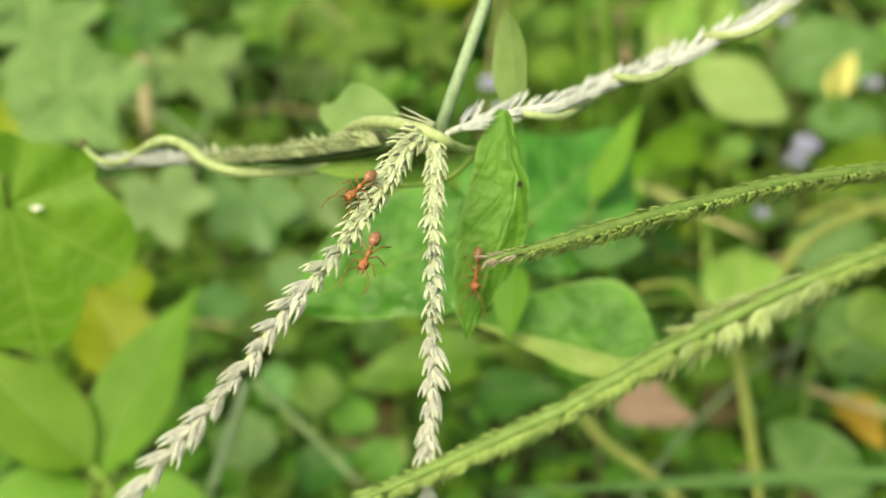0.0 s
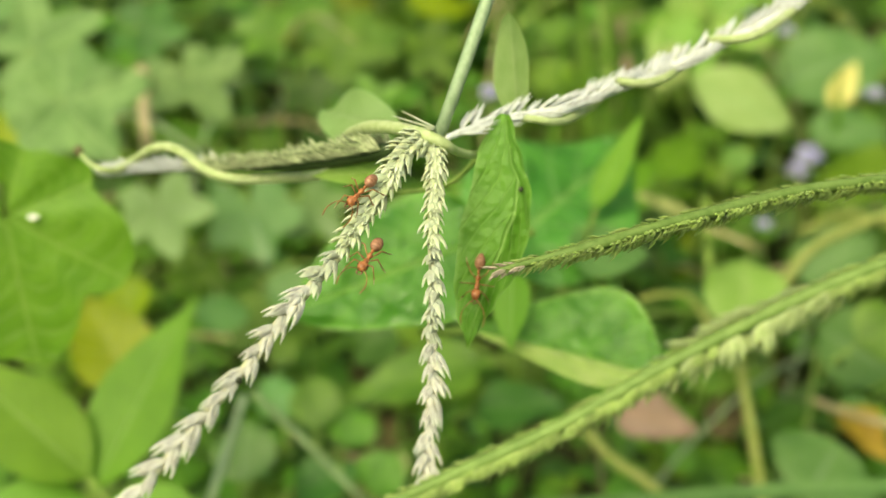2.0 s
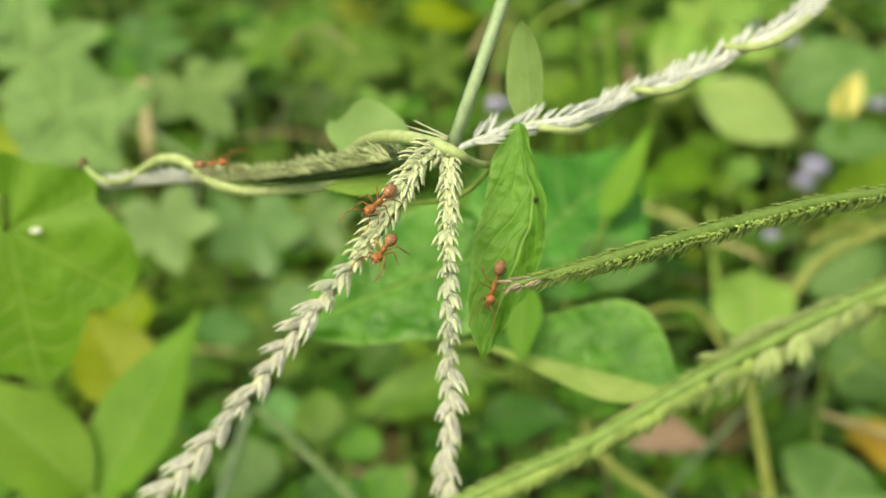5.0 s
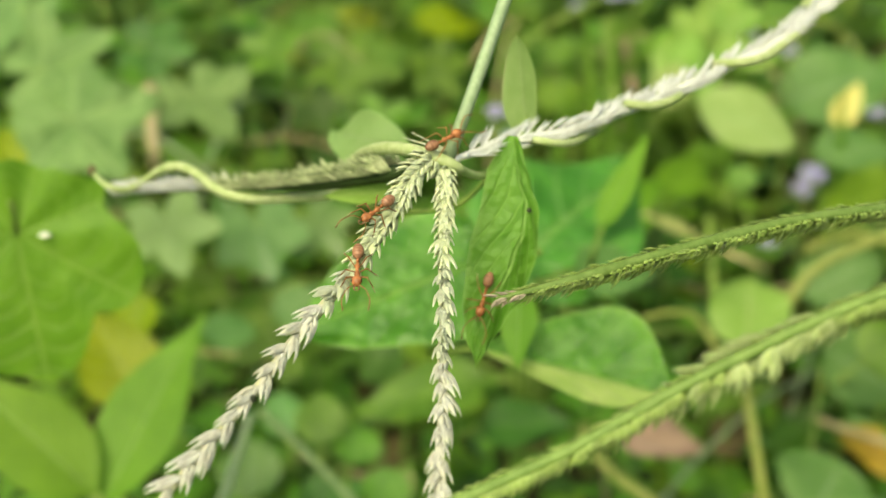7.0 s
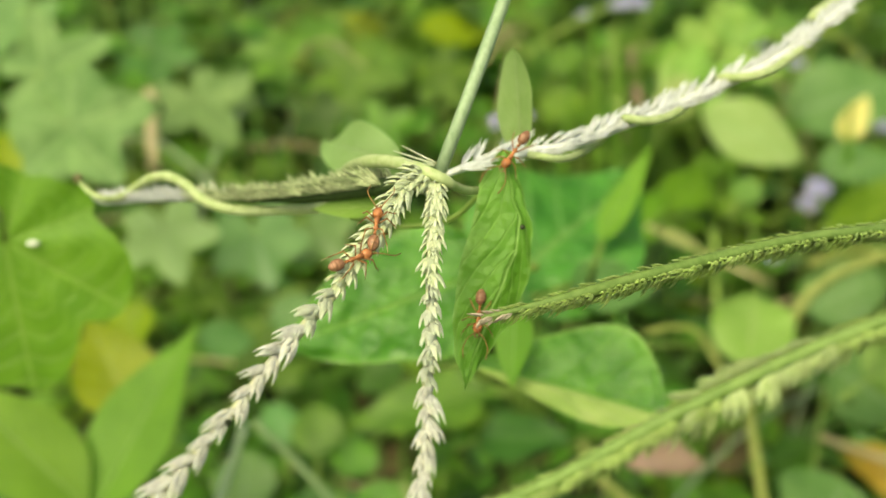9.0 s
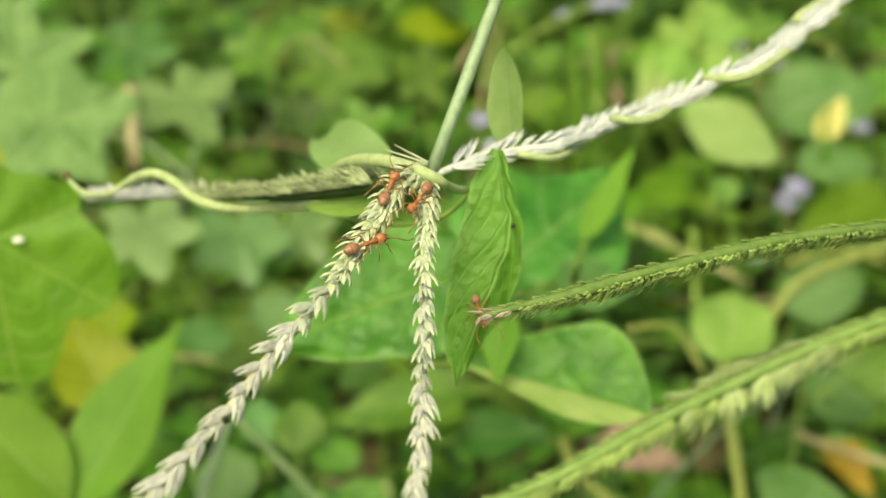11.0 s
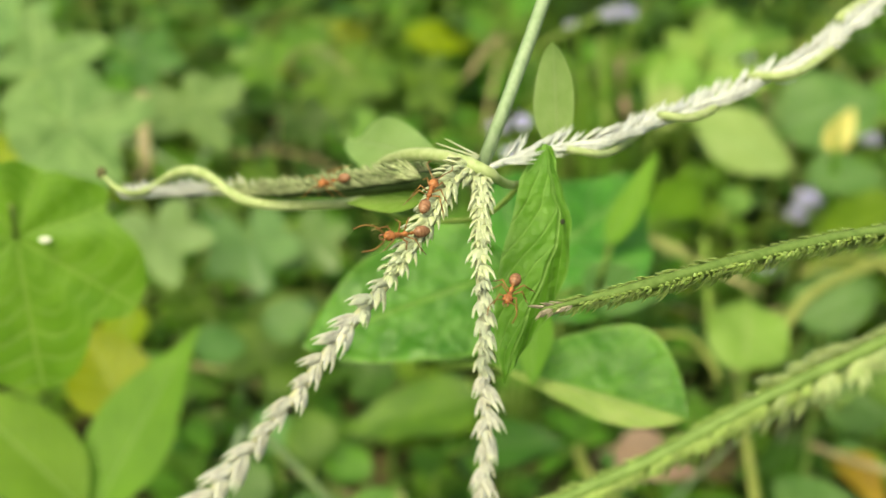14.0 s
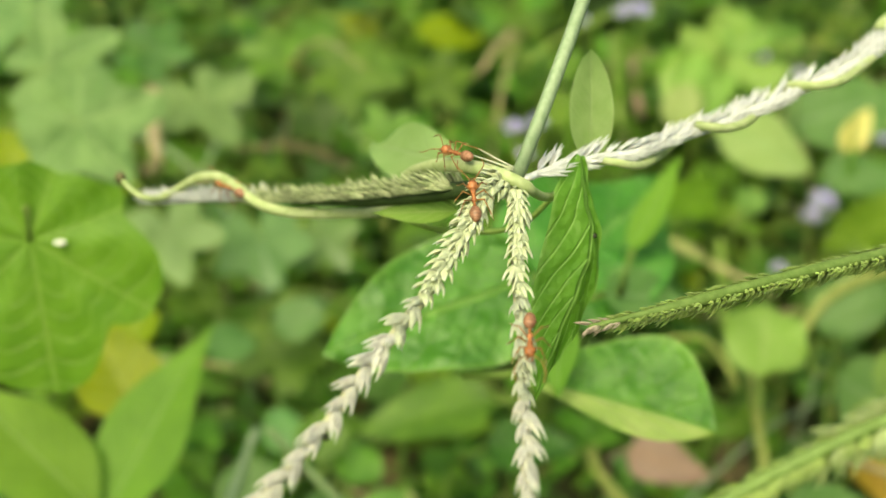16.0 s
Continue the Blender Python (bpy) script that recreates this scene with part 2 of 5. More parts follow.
M_HUSK_FULL = plain_material("husk_full", (0.30, 0.425, 0.125), (0.485, 0.595, 0.255), 700, 0.5, 0.08, soft=0.6, vary=0.08)
M_HUSK_TIP = plain_material("husk_tip", (0.4, 0.33, 0.27), (0.6, 0.52, 0.43), 700, 0.5, 0.2, vary=0.1)
M_RACHIS = plain_material("rachis_green", (0.10, 0.18, 0.035), (0.175, 0.275, 0.075), 500, 0.5, 0.1)
# Near-black green: the shadow on the spike's underside is put into this colour.
M_RACHIS_SHADED = plain_material("rachis_shaded", (0.014, 0.030, 0.008), (0.036, 0.066, 0.016), 500, 0.6, 0.0, stretch=(1, 6, 6))
M_RACHIS_PALE = plain_material("rachis_pale", (0.5, 0.52, 0.3), (0.62, 0.62, 0.42), 500, 0.5, 0.1)
M_ANT = plain_material("ant_shell", (0.15, 0.045, 0.016), (0.42, 0.17, 0.068), 1500, 0.22, 0.0, bump=0.15, vary=0.04)
M_GASTER = plain_material("ant_gaster", (0.14, 0.065, 0.038), (0.33, 0.165, 0.10), 1300, 0.25, 0.0, bump=0.15, vary=0.05, rings=1900)
M_LEG = plain_material("ant_leg", (0.18, 0.08, 0.028), (0.38, 0.20, 0.07), 900, 0.35, 0.2, vary=0.04)
M_TARSUS = plain_material("ant_tarsus", (0.34, 0.25, 0.12), (0.5, 0.42, 0.24), 900, 0.4, 0.3, vary=0.04)
M_EYE = plain_material("ant_eye", (0.01, 0.006, 0.005), (0.02, 0.012, 0.01), 900, 0.15)
M_PETAL = plain_material("petal_lilac", (0.62, 0.60, 0.98), (0.82, 0.80, 1.0), 500, 0.6, 0.45, vary=0.04)
M_SPOT = plain_material("spot_dark", (0.012, 0.02, 0.008), (0.03, 0.035, 0.015), 900, 0.6)
M_SPOT_BROWN = plain_material("tip_brown", (0.08, 0.08, 0.035), (0.15, 0.14, 0.06), 900, 0.6)
M_DROP = plain_material("dropping_white", (0.75, 0.75, 0.72), (0.85, 0.85, 0.82), 900, 0.5)
M_TURF = plain_material("soil_with_moss", (0.018, 0.015, 0.008), (0.045, 0.06, 0.018), 45, 0.95, 0.0, bump=1.0, depth=0.006)
M_LITTER = plain_material("litter", (0.06, 0.05, 0.02), (0.2, 0.16, 0.07), 90, 0.8, 0.1, vary=0.2)


# ---- mesh helpers ----
def finish(bm, name, material, smooth=True):
    me = bpy.data.meshes.new(name)
    bm.normal_update()
    for f in bm.faces:
        f.smooth = smooth
    bm.to_mesh(me)
    bm.free()
    me.materials.append(material)
    return me


def thing(name, label, category, base=(0, 0, 0), group="", kind=""):
    ob = new(name)
    ob.empty_display_size = 0.005
    ob.location = base
    return tagged(ob, label, category, group, kind)


def world_of(ob):
    m = ob.matrix_basis.copy()
    while ob.parent:
        ob = ob.parent
        m = ob.matrix_basis @ m
    return m


def hang(name, me, parent, m=None, label=""):
    """Link a mesh under a thing or a part; m is its pose in the world."""
    ob = new(name, me)
    ob.parent = parent
    ob.matrix_basis = world_of(parent).inverted() @ (m if m is not None else Matrix())
    return tagged(ob, label)


def part(name, bm, material, parent, label="", m=None):
    return hang(name, finish(bm, name, material), parent, m, label)


def spline(points, n):
    """n + 1 points on a smooth line through the given ones, evenly spaced."""
    p = [Vector(q) for q in points]
    p = [p[0] * 2 - p[1]] + p + [p[-1] * 2 - p[-2]]
    dense = []
    for k in range(1, len(p) - 2):
        a, b, c, d = p[k - 1:k + 3]
        for j in range(24):
            t = j / 24
            dense.append(0.5 * (2 * b + (c - a) * t + (2 * a - 5 * b + 4 * c - d) * t * t + (3 * b - a - 3 * c + d) * t ** 3))
    dense.append(p[-2])
    run = [0.0]
    for a, b in zip(dense, dense[1:]):
        run.append(run[-1] + (b - a).length)
    out, k = [], 0
    for i in range(n + 1):
        goal = run[-1] * i / n
        while k < len(run) - 2 and run[k + 1] < goal:
            k += 1
        f = (goal - run[k]) / max(run[k + 1] - run[k], 1e-9)
        out.append(dense[k].lerp(dense[k + 1], min(max(f, 0), 1)))
    return out


def tube_into(bm, pts, radius, sides=8, ridge=0.0):
    """A round stem along pts; radius is a number or a function of 0..1."""
    rad = radius if callable(radius) else (lambda s: radius)
    rings, side = [], Vector((0.3, 0.2, 1.0))
    n = len(pts) - 1
    for i, q in enumerate(pts):
        tan = (pts[min(i + 1, n)] - pts[max(i - 1, 0)]).normalized()
        side = (side - tan * side.dot(tan)).normalized()
        up = tan.cross(side)
        r = rad(i / n)
        ring = []
        for k in range(sides):
            a = 2 * math.pi * k / sides
            rr = r * (1 + (ridge if k % 2 else 0))
            ring.append(bm.verts.new(q + rr * (math.cos(a) * side + math.sin(a) * up)))
        rings.append(ring)
    for a, b in zip(rings, rings[1:]):
        for k in range(sides):
            bm.faces.new((a[k], a[(k + 1) % sides], b[(k + 1) % sides], b[k]))
    bm.faces.new(rings[0][::-1])
    bm.faces.new(rings[-1])


def tube(points, radius, n=24, sides=8, ridge=0.0):
    bm = bmesh.new()
    tube_into(bm, spline(points, n), radius, sides, ridge)
    return bm


def taper(a, b):
    return lambda s: a + (b - a) * s


def blob_into(bm, centre, size, rings=8, sides=10, m=None):
    """An egg with half-axes size."""
    made = bmesh.ops.create_uvsphere(bm, u_segments=sides, v_segments=rings, radius=1.0)["verts"]
    t = Matrix.Translation(centre) @ (m or Matrix()) @ Matrix.Diagonal((*size, 1))
    bmesh.ops.transform(bm, matrix=t, verts=made)
    return made


def frame_of(base, tip, normal):
    """A pose with y from base to tip and z as near to normal as may be."""
    base, tip = Vector(base), Vector(tip)
    y = (tip - base).normalized()
    x = y.cross(Vector(normal)).normalized()
    z = x.cross(y)
    m = Matrix((x, y, z)).transposed().to_4x4()
    m.translation = base
    return m


def outline(shape, u):
    if shape == "lance":
        return max(math.sin(math.pi * u ** 0.72), 0) ** 1.15
    if shape == "ovate":
        return max(math.sin(math.pi * u ** 0.62), 0) ** 0.85
    if shape == "round":
        return max(math.sin(math.pi * u ** 0.85), 0) ** 0.6
    if shape == "willow":
        return max(math.sin(math.pi * u ** 0.9), 0) ** 0.9
    if shape == "obovate":
        return max(math.sin(math.pi * u ** 1.5), 0) ** 0.75
    if shape == "blade":
        return min(1.0, (1 - u) * 1.6) ** 0.8 * min(1.0, 0.45 + u * 3)
    return max(math.sin(math.pi * u), 0)


def leaf_bm(length, width, shape="ovate", fold=0.25, droop=0.1, wave=0.04, nu=14, nv=4, seed=0, half=0):
    """A simple leaf from its foot along +y, upper side to +z."""
    bm = bmesh.new()
    uv = bm.loops.layers.uv.new("UVMap")
    rnd = random.Random(seed)
    ph, ph2 = rnd.uniform(0, 6), rnd.uniform(0, 6)
    grid, where = [], {}
    for i in range(nu + 1):
        u = i / nu
        w = max(width * 0.5 * outline(shape, u), width * 0.006)
        row = []
        for j in range(0 if half > 0 else -nv, (0 if half < 0 else nv) + 1):
            v = j / nv
            x = w * v
            edge = abs(v) ** 2
            z = fold * abs(x) - droop * length * u * u + wave * width * edge * math.sin(9 * u + (ph if v > 0 else ph2))
            z += 0.06 * width * abs(v) * (1 - abs(v)) * math.sin(u * 40 + abs(v) * 8)
            vert = bm.verts.new((x, length * u, z))
            where[vert] = (0.5 + v / 2, u)
            row.append(vert)
        grid.append(row)
    for a, b in zip(grid, grid[1:]):
        for j in range(nv if half else 2 * nv):
            f = bm.faces.new((a[j], a[j + 1], b[j + 1], b[j]))
            for lp in f.loops:
                lp[uv].uv = where[lp.vert]
    return bm


def lobed_bm(length, lobes, floor, spread=0.62, cup=0.12, droop=0.15, seed=0, na=72, nr=5, notch=0.85):
    """A palmate leaf with its stalk at the origin; lobes: (angle from +y in degrees, reach)."""
    bm = bmesh.new()
    uv = bm.loops.layers.uv.new("UVMap")
    rnd = random.Random(seed)
    ph = rnd.uniform(0, 6)
    centre = bm.verts.new((0, 0, 0))
    rings, where = [], {}
    for r in range(1, nr + 1):
        ring = []
        for k in range(na):
            a = 2 * math.pi * (k + 0.5) / na - math.pi
            reach = floor
            for deg, far in lobes:
                off = abs((a - radians(deg) + math.pi) % (2 * math.pi) - math.pi) / spread
                if off < 1:
                    reach = max(reach, floor + (far - floor) * (1 - off ** 1.25))
            reach *= 1 - notch * max(0.0, (abs(a) - 2.75) / 0.39) ** 1.0
            reach *= 1 + 0.05 * math.sin(5 * a + ph) + 0.03 * math.sin(11 * a + 2 * ph)
            q = reach * length * r / nr
            x, y = q * math.sin(a), q * math.cos(a)
            rel = r / nr
            z = cup * q * (0.6 + 0.4 * math.sin(3 * a + ph)) - droop * length * (y / length) ** 2 * (1 if y > 0 else 0.3)
            z += 0.02 * length * rel * math.sin(7 * a + ph)
            vert = bm.verts.new((x, y, z))
            where[vert] = (a / (2 * math.pi) + 0.5, rel)
            ring.append(vert)
        rings.append(ring)
    def put(vs, mid=None):
        f = bm.faces.new(vs)
        us = [where[v][0] for v in vs if v in where]
        wrap = max(us) - min(us) > 0.5
        for lp in f.loops:
            if lp.vert in where:
                s, t = where[lp.vert]
                lp[uv].uv = (s + 1 if wrap and s < 0.5 else s, t)
            else:
                lp[uv].uv = (mid, 0)
    for k in range(na):
        j = (k + 1) % na
        put((centre, rings[0][j], rings[0][k]), (k + 1.0) / na)
        for a, b in zip(rings, rings[1:]):
            put((a[k], a[j], b[j], b[k]))
    bmesh.ops.recalc_face_normals(bm, faces=bm.faces[:])
    return bm


def lemma_into(bm, base, way, out, length, width, root=None, deep=0.62):
    """One husk: a thin keeled boat, broad below and drawn out to a sharp point."""
    base, way = Vector(base), Vector(way).normalized()
    side = way.cross(Vector(out)).normalized()
    up = side.cross(way)
    rings = []
    for i in range(7):
        u = i / 6
        w = width * 0.5 * (min(1.0, 0.55 + 1.7 * u) * (1.0 - u) ** 0.9 * 1.35 + 0.015)
        c = base + way * length * u + up * length * 0.07 * math.sin(math.pi * u)
        ring = [bm.verts.new(c + side * w * x + up * w * y * deep)
                for x, y in ((1, -0.1), (0.72, 0.55), (0, 1.15), (-0.72, 0.55), (-1, -0.1), (-0.5, 0.1), (0, 0.3), (0.5, 0.1))]
        rings.append(ring)
    for a, b in zip(rings, rings[1:]):
        for k in range(8):
            bm.faces.new((a[k], a[(k + 1) % 8], b[(k + 1) % 8], b[k]))
    if root is None:
        bm.faces.new(rings[0][::-1])
    else:
        for k in range(8):
            bm.faces.new((rings[0][(k + 1) % 8], rings[0][k], root))
    bm.faces.new(rings[-1])


def spikelet_mesh(name, material, husks, length, width, splay, seed):
    """Husks of one flattened spikelet, overlapping in two ranks along +y, backs to +z."""
    bm = bmesh.new()
    rnd = random.Random(seed)
    root = bm.verts.new((0, -0.0004, -0.0001))
    for k in range(husks):
        s = 1 if k % 2 else -1
        f = k / max(husks - 1, 1)
        a = s * splay * (1.0 - 0.6 * f) + rnd.uniform(-0.06, 0.06)
        way = Vector((math.sin(a), math.cos(a), 0.04 + 0.10 * f + rnd.uniform(-0.05, 0.05)))
        lemma_into(bm, (s * width * 0.16, length * 0.44 * f, 0.00012 * k), way, (s * 0.75, 0, 1), length * (0.70 - 0.14 * f) * rnd.uniform(0.86, 1.12), width * rnd.uniform(0.9, 1.08), root)
    return finish(bm, name, material)


def spikelet_kit(name, material, husks, length, width, splay):
    return [spikelet_mesh(name, material, husks + (k % 2), length * (0.9 + 0.06 * k), width, splay, 10 * k + husks) for k in range(4)]


KIT_TOP = spikelet_kit("spikelet", M_HUSK_TOP, 8, 0.0058, 0.00150, 0.34)
KIT_MID = spikelet_kit("spikelet", M_HUSK_MID, 6, 0.0066, 0.00155, 0.20)
KIT_LOW = spikelet_kit("spikelet", M_HUSK_LOW, 5, 0.0084, 0.00145, 0.14)
KIT_WHITE = spikelet_kit("spikelet", M_HUSK_WHITE, 6, 0.0078, 0.00078, 0.26)
KIT_GREEN = spikelet_kit("spikelet", M_HUSK_GREEN, 2, 0.0044, 0.0014, 0.14)
KIT_MIX = spikelet_kit("spikelet", M_HUSK_MIX, 4, 0.0056, 0.0009, 0.26)
KIT_FULL = spikelet_kit("spikelet", M_HUSK_FULL, 6, 0.0092, 0.0012, 0.46)
KIT_HALF = spikelet_kit("spikelet", M_HUSK_FULL, 4, 0.0078, 0.0011, 0.40)
KIT_FINE = spikelet_kit("spikelet", M_HUSK_GREEN, 3, 0.0054, 0.0013, 0.30)
KIT_TIP = spikelet_kit("spikelet", M_HUSK_TIP, 3, 0.0056, 0.0010, 0.22)


def spike(root, name, spine, rachis_material, radius, nodes, kits, face, angle, size, lift=0.15, seed=1, skip=0.0, label="", inward=0.5, teeth=0.0, turn=1, gaps=None, bare=0.0, loose=0.35, flat=0.25, crown=0.0, drop=0.5):
    """A seed spike: a rachis with spikelets in two ranks on its face, the ranks by turns. kits: (share of the length, kit);
    gaps: metres between neighbours of one rank, at the root and further out; bare: the share that has dropped off;
    flat: how far the spikelets turn their sides outwards; crown: up to where a third row stands between the ranks."""
    pts = spline(spine, 60)
    bm = bmesh.new()
    tube_into(bm, pts, radius, 10)
    stalk = part(name, bm, rachis_material, root, label)
    rnd = random.Random(seed)
    long = sum((b - a).length for a, b in zip(pts, pts[1:]))
    spots, s = [], skip
    while s < 0.995:
        spots.append(s)
        f = min(max((s - 0.12) / 0.30, 0), 1)
        s += ((gaps[0] + (gaps[1] - gaps[0]) * f) / long if gaps else (1 - skip) / nodes) * rnd.uniform(0.88, 1.12)
    for k, s in enumerate(spots):
        ahead = spots[k + 1] - s if k + 1 < len(spots) else 0.01
        for sg in (1, -1):
            at = min(s + (0.5 * ahead if sg < 0 else 0), 0.999)
            f = at * 60
            i = min(int(f), 59)
            q = pts[i].lerp(pts[i + 1], f - i)
            tan = (pts[min(i + 2, 60)] - pts[max(i - 1, 0)]).normalized()
            nor = Vector(face(at) if callable(face) else face)
            nor = (nor - tan * nor.dot(tan)).normalized()
            side = tan.cross(nor)
            kit = next(c for upto, c in kits if at <= upto + rnd.uniform(-0.04, 0.04) or upto >= 1)
            a = angle * rnd.uniform(1 - loose, 1 + loose)
            way = tan * turn * math.cos(a) + side * sg * math.sin(a) + nor * (lift(at) if callable(lift) else lift) * rnd.uniform(0.6, 1.4)
            foot = q + side * sg * radius(at) * inward + nor * radius(at) * drop
            m = frame_of(foot, foot + way, nor * (1 - flat) + side * sg * flat * rnd.uniform(0.4, 1.6))
            z = size(at) * rnd.uniform(0.84, 1.14)
            if rnd.random() >= bare:
                hang("spikelet", rnd.choice(kit), stalk, m @ Matrix.Diagonal((z, z, z, 1)))
            if at < crown:
                way = tan * turn + side * rnd.uniform(-0.3, 0.3) + nor * rnd.uniform(0.15, 0.4)
                foot = q + nor * radius(at) * 0.6 + side * rnd.uniform(-0.6, 0.6) * radius(at)
                z = size(at) * rnd.uniform(0.55, 0.8)
                hang("spikelet", rnd.choice(kit), stalk, frame_of(foot, foot + way, nor + side * rnd.uniform(-0.5, 0.5)) @ Matrix.Diagonal((z, z, z, 1)))
            if teeth and rnd.random() < 0.8:
                foot = q - nor * radius(at) * 0.75 + side * rnd.uniform(-0.5, 0.5) * radius(at)
                z = teeth(at) * rnd.uniform(0.5, 1.2)
                m = frame_of(foot, foot + tan * turn - nor * 0.3, -nor)
                hang("spikelet", rnd.choice(kit), stalk, m @ Matrix.Diagonal((z, z, z, 1)))
    return stalk


# ---- the ground ----
def ground():
    bm = bmesh.new()
    rnd = random.Random(5)
    xs = [-300, -40, -6, -2] + [-1.2 + 0.06 * k for k in range(43)] + [2.2, 6, 40, 300]
    ys = [-300, -40, -6, -1.5] + [-0.6 + 0.06 * k for k in range(50)] + [3.2, 6, 40, 300]
    rows = [[bm.verts.new((x, y, 0.012 * noise.noise(Vector((x * 5, y * 5, 0))) - (0 if abs(x) < 3 and abs(y) < 4 else 0.02))) for x in xs] for y in ys]
    for a, b in zip(rows, rows[1:]):
        for k in range(len(xs) - 1):
            bm.faces.new((a[k], a[k + 1], b[k + 1], b[k]))
    tagged(new("ground", finish(bm, "ground", M_TURF)), "dark mossy soil under the weeds", "ground", kind="structure")
    bm = bmesh.new()
    for k in range(1400):
        x, y = rnd.uniform(-0.9, 1.1), rnd.uniform(0.1, 1.9)
        l, w = rnd.uniform(0.01, 0.045), rnd.uniform(0.003, 0.014)
        m = pose(x, y, 0.012 + rnd.uniform(0, 0.012), rnd.uniform(-25, 25), rnd.uniform(-25, 25), rnd.uniform(0, 360))
        q = [bm.verts.new(m @ Vector(p)) for p in ((0, 0, 0), (w, l * 0.4, 0.003), (0, l, 0), (-w, l * 0.4, 0.003))]
        bm.faces.new(q)
    tagged(new("leaf_litter", finish(bm, "leaf_litter", M_LITTER)), "dry brown leaf litter on the soil", "litter", kind="stuff")


ground()


# ---- the seeding grass in the middle ----
def seed_grass():
    g = thing("seed_grass", "goosegrass with drooping cream seed spikes on a pale culm", "grass", (0.62, 0.66, 0.0))
    culm = [(0.0562, 0.2161, 0.3880), (0.0589, 0.2200, 0.3935), (0.0617, 0.2252, 0.3991), (0.0654, 0.2326, 0.4061), (0.0699, 0.2432, 0.4142), (0.0760, 0.2589, 0.4244), (0.0866, 0.2846, 0.4348), (0.1132, 0.3353, 0.4455), (0.30, 0.46, 0.60), (0.46, 0.58, 0.45), (0.58, 0.64, 0.2), (0.62, 0.66, 0.0)]
    part("culm", tube(culm, lambda s: 0.0011 + 0.0002 * min(1, s * 9) + 0.0004 * s, 90, 12, 0.06), M_CULM, g, "grey-green ribbed culm")
    back = (0.032, -0.661, 0.750)
    # two spikes that hang towards the viewer
    spike(g, "spike", [(0.0540, 0.2130, 0.3889), (0.0512, 0.2086, 0.3896), (0.0484, 0.2005, 0.3886), (0.0454, 0.1934, 0.3872), (0.0420, 0.1854, 0.3863), (0.0380, 0.1773, 0.3853), (0.0342, 0.1704, 0.3843), (0.0306, 0.1632, 0.3828), (0.0269, 0.1570, 0.3811), (0.0222, 0.1506, 0.3790), (0.0180, 0.1441, 0.3769), (0.0153, 0.1397, 0.3758)],
          M_RACHIS_PALE, taper(0.0011, 0.0005), 0, ((0.34, KIT_TOP), (0.50, KIT_MID), (1.0, KIT_LOW)), back, 0.32, lambda s: 1.07 - 0.48 * min(s, 0.6) - 0.1 * s, 0.06, 3, 0.0, "cream drying seed spike", inward=-0.2, gaps=(0.0014, 0.0042), crown=0.55)
    spike(g, "spike", [(0.0555, 0.2139, 0.3883), (0.0560, 0.2074, 0.3876), (0.0556, 0.2001, 0.3859), (0.0555, 0.1900, 0.3836), (0.0558, 0.1802, 0.3817), (0.0554, 0.1715, 0.3797), (0.0555, 0.1631, 0.3780), (0.0551, 0.1557, 0.3761), (0.0548, 0.1485, 0.3745), (0.0544, 0.1422, 0.3724)],
          M_RACHIS_PALE, taper(0.0011, 0.0005), 0, ((0.34, KIT_TOP), (0.58, KIT_MID), (1.0, KIT_LOW)), back, 0.27, lambda s: 0.88 - 0.18 * s, 0.05, 4, 0.02, "cream drying seed spike", inward=-0.2, gaps=(0.0012, 0.0036), crown=0.65)
    # the green one to the side, in the vine's grip
    spike(g, "spike", [(0.0552, 0.2160, 0.3878), (0.0482, 0.2203, 0.3838), (0.0414, 0.2258, 0.3797), (0.0317, 0.2320, 0.3751), (0.0200, 0.2401, 0.3698), (0.0074, 0.2485, 0.3649), (-0.0058, 0.2560, 0.3605), (-0.0183, 0.2606, 0.3573)],
          M_RACHIS_SHADED, lambda s: 0.0006 + 0.0010 * min(1, max(0, (0.60 - s) / 0.25)) * min(1, 0.5 + 4 * s) - 0.0003 * s, 96, ((0.10, KIT_GREEN), (0.66, KIT_MIX), (0.72, KIT_MID), (1.0, KIT_WHITE)), (0.128, 0.10, 0.98), 0.30, lambda s: (0.95 - 0.2 * s if s < 0.7 else 0.66), 0.62, 5, 0.12, "green seed spike with its shadow side put into the stem colour", inward=0.85, flat=0.7, loose=0.7)
    # the whitish one in the vine's grip
    spike(g, "spike", [(0.0572, 0.2161, 0.3879), (0.0617, 0.2206, 0.3872), (0.0691, 0.2262, 0.3861), (0.0801, 0.2328, 0.3846), (0.0894, 0.2393, 0.3848), (0.0990, 0.2449, 0.3854), (0.1111, 0.2516, 0.3875), (0.1214, 0.2580, 0.3892), (0.1335, 0.2670, 0.3930), (0.1436, 0.2761, 0.3969)],
          M_HUSK_WHITE, lambda s: 0.0006 + 0.0004 * min(1, s * 5), 0, ((1.0, KIT_WHITE),), (-0.062, -0.34, 0.94), 0.32, lambda s: 0.72 - 0.14 * s, 0.2, 6, 0.03, "whitish seed spike", gaps=(0.0026, 0.0015), loose=0.95, flat=0.4)
    bm = bmesh.new()
    blob_into(bm, (0.0300, 0.1560, 0.3848), (0.0005, 0.0005, 0.0006), 6, 8)
    part("speck", bm, M_SPOT, g, "dark speck on the spike")
    # bristles at the knot
    bm = bmesh.new()
